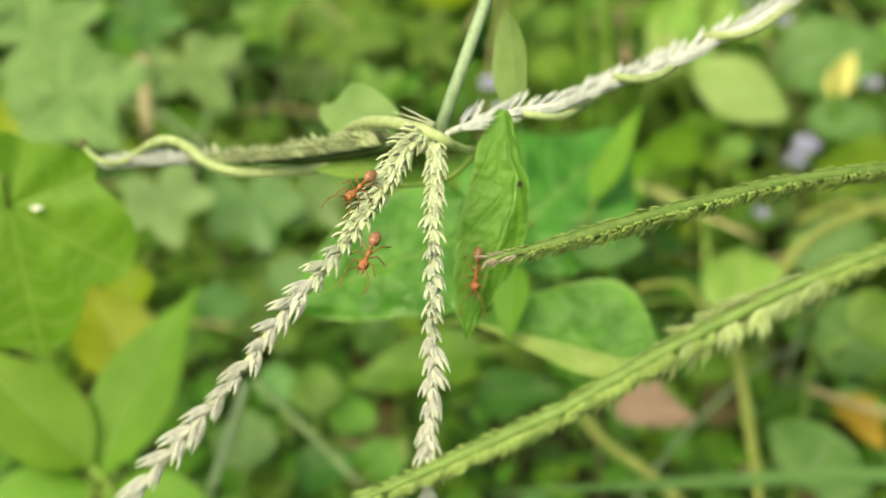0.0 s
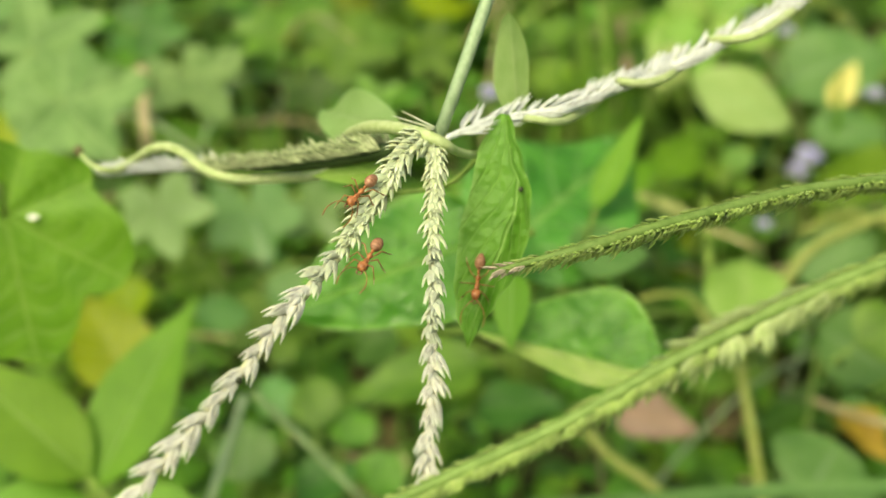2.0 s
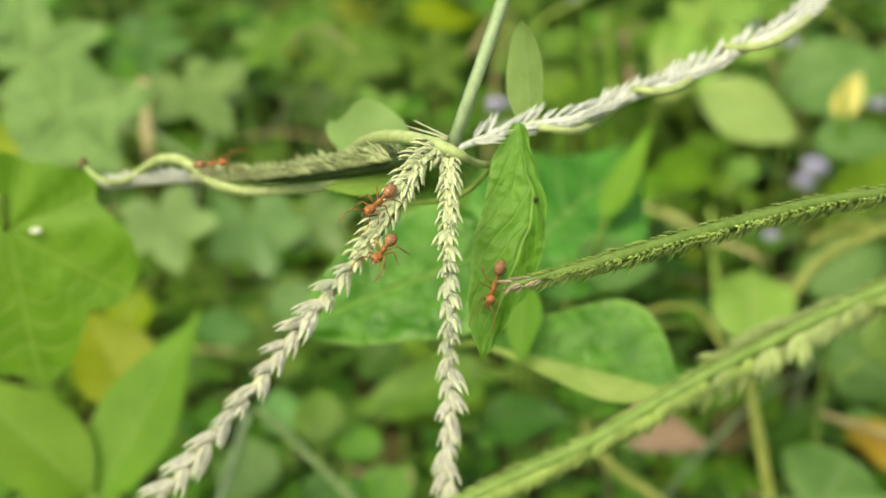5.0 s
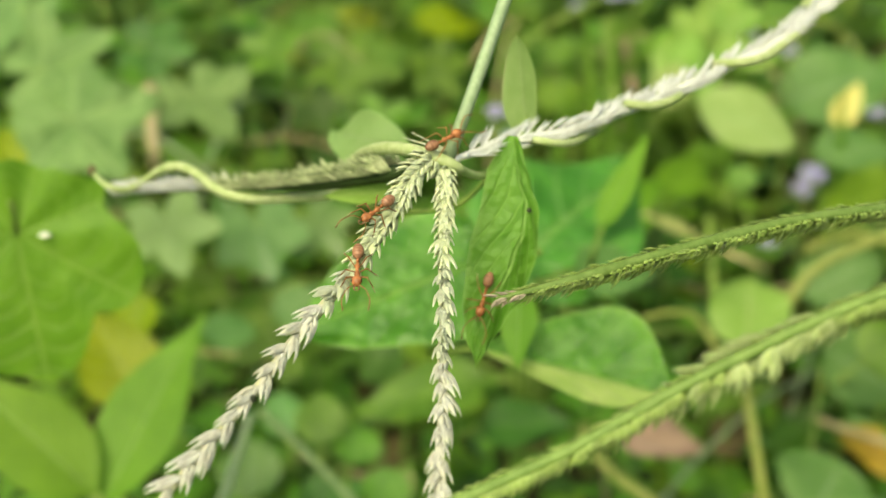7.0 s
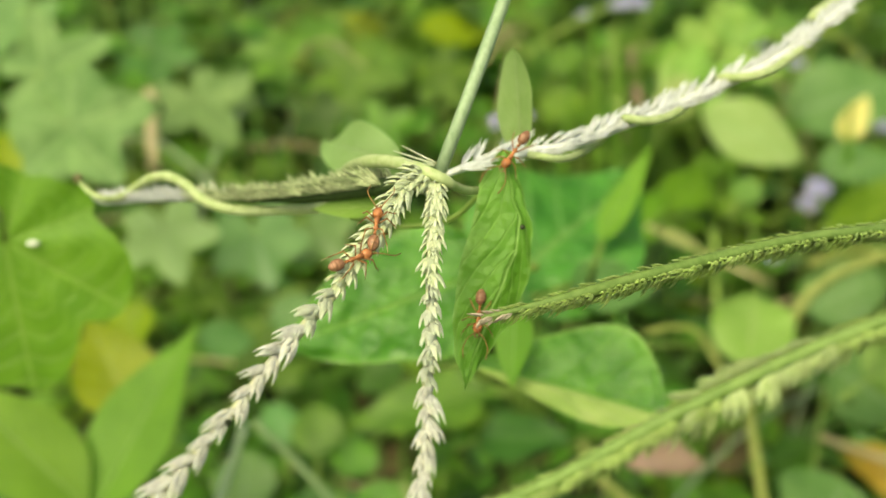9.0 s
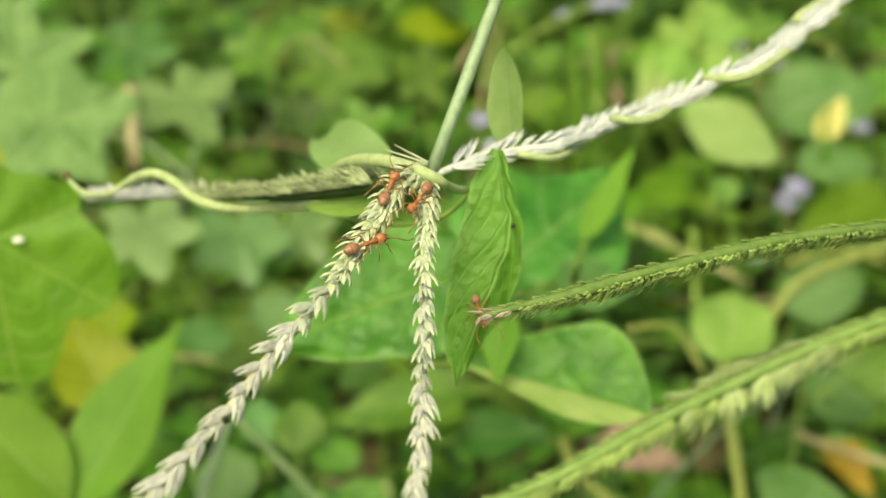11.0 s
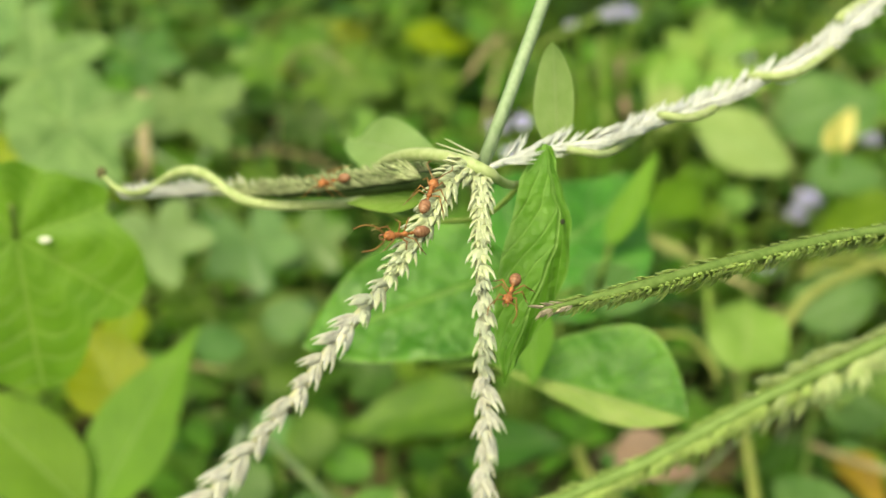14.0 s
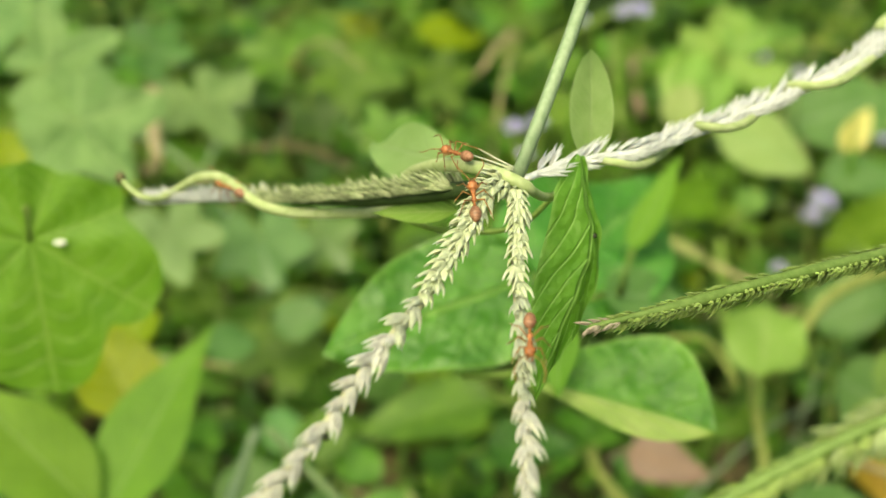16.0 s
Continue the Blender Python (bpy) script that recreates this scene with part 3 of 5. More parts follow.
    for a, b in (((0.0553, 0.2152, 0.3906), (0.0485, 0.2166, 0.3925)), ((0.0556, 0.2150, 0.3904), (0.0492, 0.2155, 0.3911)), ((0.0542, 0.2150, 0.3902), (0.0503, 0.2124, 0.3933)), ((0.0558, 0.2155, 0.3905), (0.0500, 0.2180, 0.3927))):
        tube_into(bm, spline([a, b], 4), taper(0.00022, 0.00008), 5)
    part("bristle", bm, M_HUSK_TOP, g)


seed_grass()


# ---- the vine that winds round it ----
def leaf_on(root, base, tip, normal, width, material, shape="ovate", label="", name="leaf", **more):
    length = (Vector(tip) - Vector(base)).length
    return part(name, leaf_bm(length, width, shape, **more), material, root, label, frame_of(base, tip, normal))


def along(table, u):
    """A smooth value at u from (u, value) pairs."""
    for (u0, a), (u1, b) in zip(table, table[1:]):
        if u <= u1:
            f = (u - u0) / (u1 - u0)
            return a + (b - a) * f * f * (3 - 2 * f)
    return table[-1][1]


def folded_leaf_bm(length, rib, near, far, slopes, nu=36, nv=9):
    """A leaf folded along a bent midrib; rib, near and far are sideways shares of the length, +x first."""
    bm = bmesh.new()
    uv = bm.loops.layers.uv.new("UVMap")
    grid, where = [], {}
    for i in range(nu + 1):
        u = i / nu
        mid, a, b = along(rib, u), along(near, u), along(far, u)
        row = []
        for j in range(-nv, nv + 1):
            v = abs(j) / nv
            edge = a if j < 0 else b
            x = (mid + (edge - mid) * v) * length
            d = abs(x - mid * length)
            z = -slopes[0 if j < 0 else 1] * d * (1 - 0.25 * v) + 0.0005 * math.sin(26 * u - 5 * v) * v * (1 if j > 0 else 0.5) - 0.05 * length * (2 * u - 1) ** 2
            vert = bm.verts.new((x, length * u, z))
            where[vert] = (0.5 + 0.5 * j / nv, u)
            row.append(vert)
        grid.append(row)
    for a, b in zip(grid, grid[1:]):
        for j in range(2 * nv):
            f = bm.faces.new((a[j + 1], a[j], b[j], b[j + 1]))
            for lp in f.loops:
                lp[uv].uv = where[lp.vert]
    return bm


def twining_vine():
    v = thing("twining_vine", "pale green vine winding along the grass spikes", "vine", (0.30, 0.40, 0.0))
    low = [(-0.0241, 0.2599, 0.3636), (-0.0214, 0.2569, 0.3626), (-0.0177, 0.2543, 0.3622), (-0.0155, 0.2570, 0.3607), (-0.0120, 0.2581, 0.3622), (-0.0071, 0.2551, 0.3663), (-0.0024, 0.2529, 0.3682), (0.0021, 0.2501, 0.3675), (0.0055, 0.2469, 0.3663), (0.0100, 0.2442, 0.3656), (0.0155, 0.2430, 0.3654), (0.0231, 0.2406, 0.3668), (0.0299, 0.2382, 0.3684), (0.0331, 0.2406, 0.3682), (0.0352, 0.2407, 0.3717), (0.0374, 0.2366, 0.3779), (0.0423, 0.2260, 0.3853), (0.0471, 0.2190, 0.3891), (0.0514, 0.2142, 0.3907), (0.0554, 0.2109, 0.3909), (0.0587, 0.2104, 0.3893), (0.0586, 0.2116, 0.3884), (0.0613, 0.2176, 0.3838), (0.0647, 0.2259, 0.3800), (0.0698, 0.2292, 0.3842), (0.0732, 0.2240, 0.3871), (0.0768, 0.2246, 0.3861), (0.0804, 0.2298, 0.3838), (0.0859, 0.2408, 0.3809), (0.0901, 0.2405, 0.3856), (0.0918, 0.2370, 0.3875), (0.0958, 0.2387, 0.3863), (0.1008, 0.2428, 0.3858), (0.1065, 0.2533, 0.3849), (0.1101, 0.2528, 0.3884), (0.1138, 0.2491, 0.3900), (0.1193, 0.2512, 0.3901), (0.1252, 0.2576, 0.3903), (0.1296, 0.2622, 0.3914), (0.1356, 0.2707, 0.3930), (0.1443, 0.2788, 0.3972), (0.27, 0.33, 0.44), (0.32, 0.38, 0.3), (0.30, 0.40, 0.0)]
    part("stem", tube(low, lambda s: along(((0, 0.0005), (0.012, 0.0008), (0.03, 0.0011), (0.06, 0.0011), (0.09, 0.0009), (0.115, 0.0012), (0.130, 0.0012), (0.139, 0.0008), (0.16, 0.0007), (0.24, 0.0009), (0.5, 0.0010), (1, 0.0012)), s), 420, 10), M_VINE, v)
    part("petiole", tube([(0.0343, 0.2359, 0.3700), (0.0384, 0.2331, 0.3693), (0.0434, 0.2299, 0.3697), (0.0510, 0.2281, 0.3703), (0.0582, 0.2274, 0.3725), (0.0638, 0.2288, 0.3778), (0.0680, 0.2296, 0.3841)], 0.0005, 40), M_STEM, v)
    leaf_on(v, (0.0457, 0.2653, 0.3611), (0.0299, 0.2698, 0.3595), (-0.017, -0.614, 0.789), 0.0055, M_PALE, "round", "pale green leaf behind the stem", fold=0.1, droop=0.0, seed=3)
    leaf_on(v, (0.0508, 0.2337, 0.3796), (0.0275, 0.2770, 0.3643), (0.033, -0.75, 0.66), 0.0125, M_PALE, "obovate", "pale green leaf behind the knot", fold=0.12, droop=0.03, wave=0.12, seed=8)
    leaf_on(v, (0.0467, 0.2230, 0.3779), (0.0307, 0.2311, 0.3725), (0.0, -0.75, 0.66), 0.0044, M_MARGIN, "lance", "small light green leaf under the spike", fold=0.15, droop=0.0, seed=4)
    up = leaf_on(v, (0.0709, 0.2341, 0.3816), (0.0705, 0.2439, 0.3994), (-0.586, -0.596, 0.550), 0.0080, M_UPRIGHT, "round", "pale upright leaf", name="leaf", fold=0.3, droop=-0.06, seed=6)
    foot, end = (0.0683, 0.2208, 0.3903), (0.0603, 0.1960, 0.3568)
    h = part("leaf", folded_leaf_bm((Vector(end) - Vector(foot)).length, ((0, 0), (0.07, -0.017), (0.18, -0.050), (0.28, -0.098), (0.40, -0.104), (0.52, -0.077), (0.72, -0.035), (0.9, -0.008), (1, 0)),
                                    ((0, 0.02), (0.015, 0.038), (0.05, 0.052), (0.18, 0.090), (0.33, 0.092), (0.5, 0.112), (0.72, 0.102), (0.84, 0.075), (1, 0.002)),
                                    ((0, -0.02), (0.015, -0.036), (0.07, -0.055), (0.18, -0.105), (0.33, -0.165), (0.5, -0.180), (0.65, -0.155), (0.8, -0.088), (0.9, -0.04), (1, -0.002)), (0.22, 0.55)),
             M_HANG, v, "bright green hanging leaf folded along its midrib", frame_of(foot, end, (0.129, -0.657, 0.743)))
    bm = bmesh.new()
    blob_into(bm, (-0.0243, 0.2601, 0.3638), (0.0011, 0.0012, 0.0014))
    part("bud", bm, M_SPOT_BROWN, v, "dark withered tip")
    seat = min((q.co for q in h.data.vertices), key=lambda q: (q.x + 0.115 * 0.0407) ** 2 + (q.y - 0.31 * 0.0407) ** 2 - 0.0001 * q.z)
    bm = bmesh.new()
    blob_into(bm, world_of(h) @ seat, (0.0005, 0.0006, 0.0004))
    part("spot", bm, M_SPOT, h, "dark spot")
    return v, up, h


vine, upright_leaf, hanging_leaf = twining_vine()


# ---- two green spikes of a second grass, nearer to the viewer ----
def green_spike(label, spine, foot, nodes, face, seed, fat, first, big, lift=0.34, crest=0.0, splay=0.22, flat=0.8, bare=0.16):
    g = thing("green_spike", label, "grass", foot, group="green seed spikes")
    spike(g, "spike", spine, M_RACHIS, lambda s: fat * (0.35 + 0.65 * min(1, s * 5)), nodes, first, face, splay, lambda s: big * (0.62 + 0.38 * min(1, s * 4)), lift, seed, 0.0, teeth=lambda s: big * (0.6 + crest * max(0, 1 - abs(s - 0.64) / 0.08)), turn=-1, bare=bare, inward=0.6, flat=flat, drop=0.85, loose=0.6)
    end = Vector(spine[-1])
    part("culm", tube([end, end + (end - Vector(spine[-2])) * 0.8 + Vector((0, 0, 0.005)), Vector(foot).lerp(end, 0.55) + Vector((0.03, 0, 0.02)), foot], fat * 0.9, 40), M_CULM, g)
    return g


spike_upper = green_spike("slender green seed spike with a dry tip", [(0.0641, 0.1904, 0.3785), (0.0705, 0.1922, 0.3789), (0.0820, 0.1964, 0.3793), (0.0972, 0.2030, 0.3793), (0.1176, 0.2117, 0.3786), (0.1380, 0.2192, 0.3762), (0.1538, 0.2242, 0.3739)], (0.27, 0.24, 0.0),
                          90, (-0.013, -0.863, -0.506), 21, 0.00105, ((0.05, KIT_TIP), (1.0, KIT_FINE)), 0.58, 0.30, splay=0.42, flat=0.6, bare=0.06)
spike_lower = green_spike("thick fresh green seed spike with full husks", [(0.0403, 0.1409, 0.373), (0.0509, 0.1425, 0.3766), (0.0621, 0.1439, 0.3817), (0.0731, 0.1454, 0.3868), (0.0837, 0.1474, 0.3928), (0.0943, 0.1498, 0.3976), (0.105, 0.1527, 0.4013), (0.1157, 0.1551, 0.4042), (0.1243, 0.1567, 0.4062)], (0.25, 0.16, 0.0),
                          96, (-0.018, -0.789, -0.614), 22, 0.00088, ((0.59, KIT_FINE), (0.69, KIT_FULL), (0.78, KIT_HALF), (1.0, KIT_FINE)), 0.50, lambda s: 0.6 + 0.5 * max(0, 1 - abs(s - 0.64) / 0.12), 0.5, splay=0.28)


# ---- weeds behind ----
UPWARD = (0.036, -0.482, 0.875)


def weed(name, label, category, foot, leaves, stem=M_STEM, thick=0.0011, group=""):
    """A plant with placed leaves: (kind, foot of blade, tip, normal, width or lobes, material, more)."""
    w = thing(name, label, category, foot, group=group)
    for n, (kind, base, tip, normal, width, mat, more) in enumerate(leaves):
        base, tip = Vector(base), Vector(tip)
        more = dict(more)
        sessile = more.pop("sessile", False)
        if kind == "lobed":
            floor, lobes = width
            ob = part("leaf", lobed_bm((tip - base).length, lobes, floor, seed=n, **more), mat, w, "", frame_of(base, tip, normal))
        else:
            ob = part("leaf", leaf_bm((tip - base).length, width, kind, seed=n + 3, **more), mat, w, "", frame_of(base, tip, normal))
        if sessile:
            continue
        f = Vector(foot)
        back = (base - tip).normalized() * 0.012
        part("petiole", tube([f, f.lerp(base, 0.45) + Vector((0, 0.012, 0.01)), base + back - Vector((0, 0, 0.004)), base], taper(thick * 1.3, thick * 0.7), 14, 6), stem, w)
    return w


IVY = (0.5, ((0, 1.0), (-62, 0.92), (62, 0.92), (-122, 0.72), (122, 0.72)))
IVY_SHALLOW = (0.66, ((0, 1.0), (-60, 0.95), (60, 0.95), (-120, 0.8), (120, 0.8)))
IVY_MID = (0.57, ((0, 1.0), (-64, 0.98), (58, 0.9), (-125, 0.78), (118, 0.72)))
STAR = (0.42, ((0, 1.0), (-75, 0.9), (80, 0.85), (-140, 0.6), (140, 0.7)))

weed("gourd_vine", "pale lobed gourd vine among the weeds", "vine", (-0.322, 1.015, 0.0), (
    ("lobed", (-0.1245, 0.4968, 0.2853), (-0.0929, 0.5064, 0.2978), UPWARD, STAR, M_GOURD, dict(droop=0.1, cup=0.22)),
    ("lobed", (-0.1053, 0.4658, 0.2747), (-0.0818, 0.4443, 0.2601), UPWARD, IVY_MID, M_GOURD, dict(droop=0.2, cup=0.22)),
    ("lobed", (-0.0912, 0.6181, 0.2131), (-0.0680, 0.5952, 0.1964), UPWARD, STAR, M_GOURD, dict(droop=0.1, cup=0.2)),
    ("lobed", (-0.0887, 0.5100, 0.1971), (-0.0789, 0.4877, 0.1819), UPWARD, IVY, M_MINT, dict(droop=0.12)),
    ("lobed", (-0.0522, 0.5425, 0.1721), (-0.0438, 0.5203, 0.1570), UPWARD, IVY_SHALLOW, M_GREY, dict(droop=0.12)),
    ("lobed", (-0.0258, 0.5614, 0.1629), (-0.0085, 0.5437, 0.1541), UPWARD, IVY, M_GREY, dict(droop=0.12)),
    ("lobed", (-0.1537, 0.5581, 0.2875), (-0.1714, 0.5350, 0.2725), UPWARD, STAR, M_GOURD, dict(droop=0.1)),
    ("lobed", (-0.0436, 0.5086, 0.1224), (-0.0329, 0.5301, 0.1354), UPWARD, IVY_SHALLOW, M_WEED, dict(droop=0.1)),
))
weed("gourd_vine", "lobed green vine over the undergrowth", "vine", (-0.093, 1.138, 0.0), (
    ("lobed", (0.0003, 0.6824, 0.1610), (0.0217, 0.6905, 0.1717), UPWARD, STAR, M_WEED, dict(droop=0.1)),
    ("lobed", (-0.0365, 0.8238, 0.1387), (0.0047, 0.8205, 0.1321), UPWARD, IVY, M_WEED, dict(droop=0.1)),
    ("lobed", (-0.0903, 0.8748, 0.1272), (-0.1207, 0.8796, 0.1355), UPWARD, IVY, M_WEED, dict(droop=0.1)),
    ("lobed", (-0.1768, 0.8299, 0.1542), (-0.1439, 0.8278, 0.1496), UPWARD, IVY_SHALLOW, M_DARK_SHADED, dict(droop=0.1)),
    ("lobed", (0.0338, 0.8242, 0.1361), (0.0497, 0.8102, 0.1150), UPWARD, IVY, M_WEED, dict(droop=0.1)),
    ("lobed", (-0.0509, 0.7617, 0.1375), (-0.0399, 0.7485, 0.1179), UPWARD, IVY, M_DARK_SHADED, dict(droop=0.1)),
))
heart = weed("bean_vine", "large heart-shaped bright green leaf with palmate veins", "vine", (-0.286, 0.775, 0.0), (
    ("lobed", (-0.0619, 0.2958, 0.3257), (-0.0570, 0.2781, 0.2858), (0.083, -0.613, 0.786), (0.36, ((0, 1.0), (-62, 0.84), (-112, 0.56), (62, 0.9), (124, 0.6), (180, 0.52), (-180, 0.52))), M_HEART, dict(droop=0.06, cup=0.05, spread=0.95, na=96, nr=9, notch=0.2)),
), thick=0.0012)
bm = bmesh.new()
blob_into(bm, (-0.0538, 0.2944, 0.3260), (0.0017, 0.0010, 0.0006), 6, 10)
part("dropping", bm, M_DROP, heart, "white dropping")

weed("broad_weed", "weed with long light green lance leaves", "weed", (-0.158, 0.506, 0.0), (
    ("lance", (-0.0724, 0.3216, 0.1961), (-0.0420, 0.3823, 0.2388), (-0.169, -0.551, 0.817), 0.031, M_LANCE, dict(fold=0.22, droop=0.06)),
    ("lance", (-0.0734, 0.3246, 0.2006), (-0.1186, 0.3456, 0.2420), (0.280, -0.504, 0.817), 0.032, M_LANCE, dict(fold=0.2, droop=0.08)),
    ("lance", (-0.0725, 0.3193, 0.1929), (-0.1166, 0.3049, 0.2005), (0.137, -0.316, 0.939), 0.026, M_LANCE, dict(fold=0.2, droop=0.08)),
    ("lance", (-0.0697, 0.3194, 0.1928), (-0.0163, 0.2997, 0.1881), (0.037, -0.318, 0.947), 0.028, M_LANCE, dict(fold=0.2, droop=0.1)),
), thick=0.0018)
weed("lime_weed", "yellowing lime-green leaves low in the weeds", "weed", (-0.184, 0.647, 0.0), (
    ("ovate", (-0.0863, 0.4162, 0.1665), (-0.1093, 0.4455, 0.1926), UPWARD, 0.036, M_LIME, dict()),
    ("ovate", (-0.1505, 0.5165, 0.2095), (-0.1741, 0.5455, 0.2350), UPWARD, 0.03, M_LIME, dict()),
    ("ovate", (-0.0871, 0.4580, 0.1921), (-0.1000, 0.4329, 0.1738), UPWARD, 0.02, M_LIME, dict()),
))
broad = weed("big_leaf_weed", "large mottled bright green leaves behind the grass", "weed", (0.062, 0.728, 0.0), (
    ("ovate", (0.0655, 0.2850, 0.3221), (0.0141, 0.2672, 0.3128), (-0.017, -0.561, 0.828), 0.0375, M_BROAD, dict(fold=0.12, droop=0.03, wave=0.08, nu=20)),
    ("obovate", (0.0599, 0.2661, 0.3069), (0.1069, 0.2514, 0.3021), (0.135, -0.503, 0.854), 0.039, M_BROAD, dict(fold=0.1, droop=0.02, wave=0.05, nu=20, half=-1)),
    ("ovate", (0.0675, 0.3315, 0.2834), (0.1194, 0.3974, 0.2885), (-0.067, -0.612, 0.788), 0.056, M_BACK, dict(fold=0.15, droop=0.03, wave=0.08, nu=20)),
    # Lower half of the leaf two rows up, in the colour of its lit side.
    ("obovate", (0.0599, 0.2661, 0.3069), (0.1069, 0.2514, 0.3021), (0.087, -0.421, 0.903), 0.0125, M_HALF_LIT, dict(fold=-0.1, droop=0.02, wave=0.05, nu=20, half=1, sessile=True)),
    ("ovate", (0.0713, 0.2715, 0.3195), (0.0699, 0.2555, 0.3086), (-0.279, -0.649, 0.708), 0.0098, M_LANCE, dict(fold=0.2, droop=0.04)),
    ("ovate", (0.1005, 0.3487, 0.2891), (0.1189, 0.3801, 0.3075), (-0.369, -0.627, 0.686), 0.0098, M_LANCE, dict(fold=0.2, droop=0.04)),
    ("ovate", (0.0904, 0.3327, 0.2840), (0.1182, 0.3411, 0.2773), (0.035, -0.522, 0.852), 0.018, M_GREY, dict(fold=0.15, droop=0.04)),
), thick=0.0016)
bm = bmesh.new()
blob_into(bm, (0.0259, 0.2828, 0.3201), (0.0009, 0.0008, 0.0006), 6, 8)
part("spot", bm, M_SPOT, broad, "dark spot on a leaf")
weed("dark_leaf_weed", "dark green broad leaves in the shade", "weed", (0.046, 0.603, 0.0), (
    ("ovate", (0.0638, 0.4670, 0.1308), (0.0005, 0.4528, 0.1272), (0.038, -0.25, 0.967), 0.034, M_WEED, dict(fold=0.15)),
    ("ovate", (0.0605, 0.4560, 0.1117), (0.1034, 0.4503, 0.1190), (0.038, -0.181, 0.983), 0.03, M_DARK_SHADED, dict(fold=0.15)),
    ("ovate", (0.0220, 0.4932, 0.1323), (-0.0010, 0.4834, 0.1192), (0.038, -0.181, 0.983), 0.03, M_DARK_SHADED, dict(fold=0.15)),
    ("ovate", (-0.0230, 0.4109, 0.1031), (0.0083, 0.4184, 0.1126), (0.038, -0.181, 0.983), 0.026, M_DARK_SHADED, dict(fold=0.15)),
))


def round_weed(foot, spots, label, depth_mat=M_ROUND):
    leaves = []
    for base, tip, wide in spots:
        leaves.append(("round", base, tip, UPWARD, wide, depth_mat, dict(fold=0.08, droop=0.08)))
    return weed("round_leaf_weed", label, "weed", foot, leaves, group="round-leaved weeds")


round_weed((-0.037, 0.554, 0.0), (((-0.0133, 0.4352, 0.1203), (-0.0145, 0.4571, 0.1345), 0.024), ((-0.0004, 0.4301, 0.1123), (0.0070, 0.4481, 0.1204), 0.023), ((0.0105, 0.4111, 0.1018), (0.0239, 0.4215, 0.1162), 0.024)), "small round leaves low in the weeds", M_WEED)
round_weed((-0.06, 0.52, 0.0), (((-0.0403, 0.3941, 0.1271), (-0.0413, 0.4203, 0.1400), 0.028),), "pale grey-green round leaf low in the weeds", M_GREY)
round_weed((0.03, 0.53, 0.0), (((0.0181, 0.4163, 0.1031), (0.0275, 0.4235, 0.1136), 0.015),), "small yellowing leaf low in the weeds", M_TAN)
round_weed((-0.083, 0.667, 0.0), (((-0.0708, 0.4719, 0.1586), (-0.0459, 0.4816, 0.1539), 0.02), ((-0.0425, 0.5024, 0.1487), (-0.0169, 0.5058, 0.1524), 0.024), ((-0.0306, 0.4448, 0.1174), (-0.0372, 0.4646, 0.1288), 0.02)), "grey-green rounded leaves low in the weeds", M_GREY)
round_weed((0.247, 0.706, 0.0), (((0.1756, 0.5779, 0.2204), (0.2280, 0.5670, 0.2023), 0.038), ((0.1679, 0.6340, 0.1888), (0.1817, 0.6589, 0.2066), 0.022)), "pale round leaves facing the sky")
round_weed((0.271, 1.110, 0.0), (((0.1798, 0.7831, 0.1578), (0.2326, 0.7901, 0.1655), 0.034), ((0.1003, 0.7173, 0.1541), (0.1299, 0.7247, 0.1635), 0.024), ((0.1133, 0.7783, 0.1539), (0.1295, 0.7894, 0.1693), 0.02)), "olive-tinted round leaves in the weeds", M_OLIVE)
round_weed((0.300, 0.560, 0.0), (((0.2244, 0.4271, 0.1680), (0.2491, 0.4342, 0.1771), 0.03),), "mid-green rounded leaf in the weeds", M_WEED)
round_weed((0.297, 1.165, 0.0), (((0.1862, 0.7332, 0.1556), (0.2152, 0.7670, 0.1857), 0.036), ((0.2207, 0.7690, 0.1707), (0.2387, 0.7896, 0.1997), 0.03), ((0.2320, 0.7233, 0.1744), (0.2558, 0.7317, 0.1853), 0.022)), "bright lime leaves in the sun", M_MARGIN)
weed("round_leaf_weed", "yellowish green rounded leaf in the weeds", "weed", (0.240, 0.654, 0.0), (("round", (0.1754, 0.4315, 0.1736), (0.1867, 0.4746, 0.1852), UPWARD, 0.037, M_MARGIN, dict(fold=0.12, droop=0.12, wave=0.1)),), group="round-leaved weeds")
round_weed((0.329, 0.745, 0.0), (((0.2670, 0.7456, 0.1345), (0.3436, 0.7612, 0.1536), 0.06), ((0.2258, 0.5253, 0.1340), (0.2701, 0.5372, 0.1492), 0.034), ((0.2657, 0.6574, 0.1476), (0.3134, 0.6577, 0.1458), 0.03), ((0.2008, 0.3897, 0.1147), (0.2222, 0.4183, 0.1200), 0.05), ((0.2222, 0.4708, 0.1433), (0.2591, 0.4589, 0.1242), 0.04)), "dull green rounded leaves", M_GREY)
round_weed((0.06, 1.02, 0.0), (((0.0136, 0.9143, 0.1331), (0.0728, 0.9345, 0.1265), 0.036), ((-0.0191, 0.9789, 0.1048), (-0.0579, 0.9867, 0.1177), 0.03)), "lime-yellow rounded leaves far back in the weeds", M_LIME)
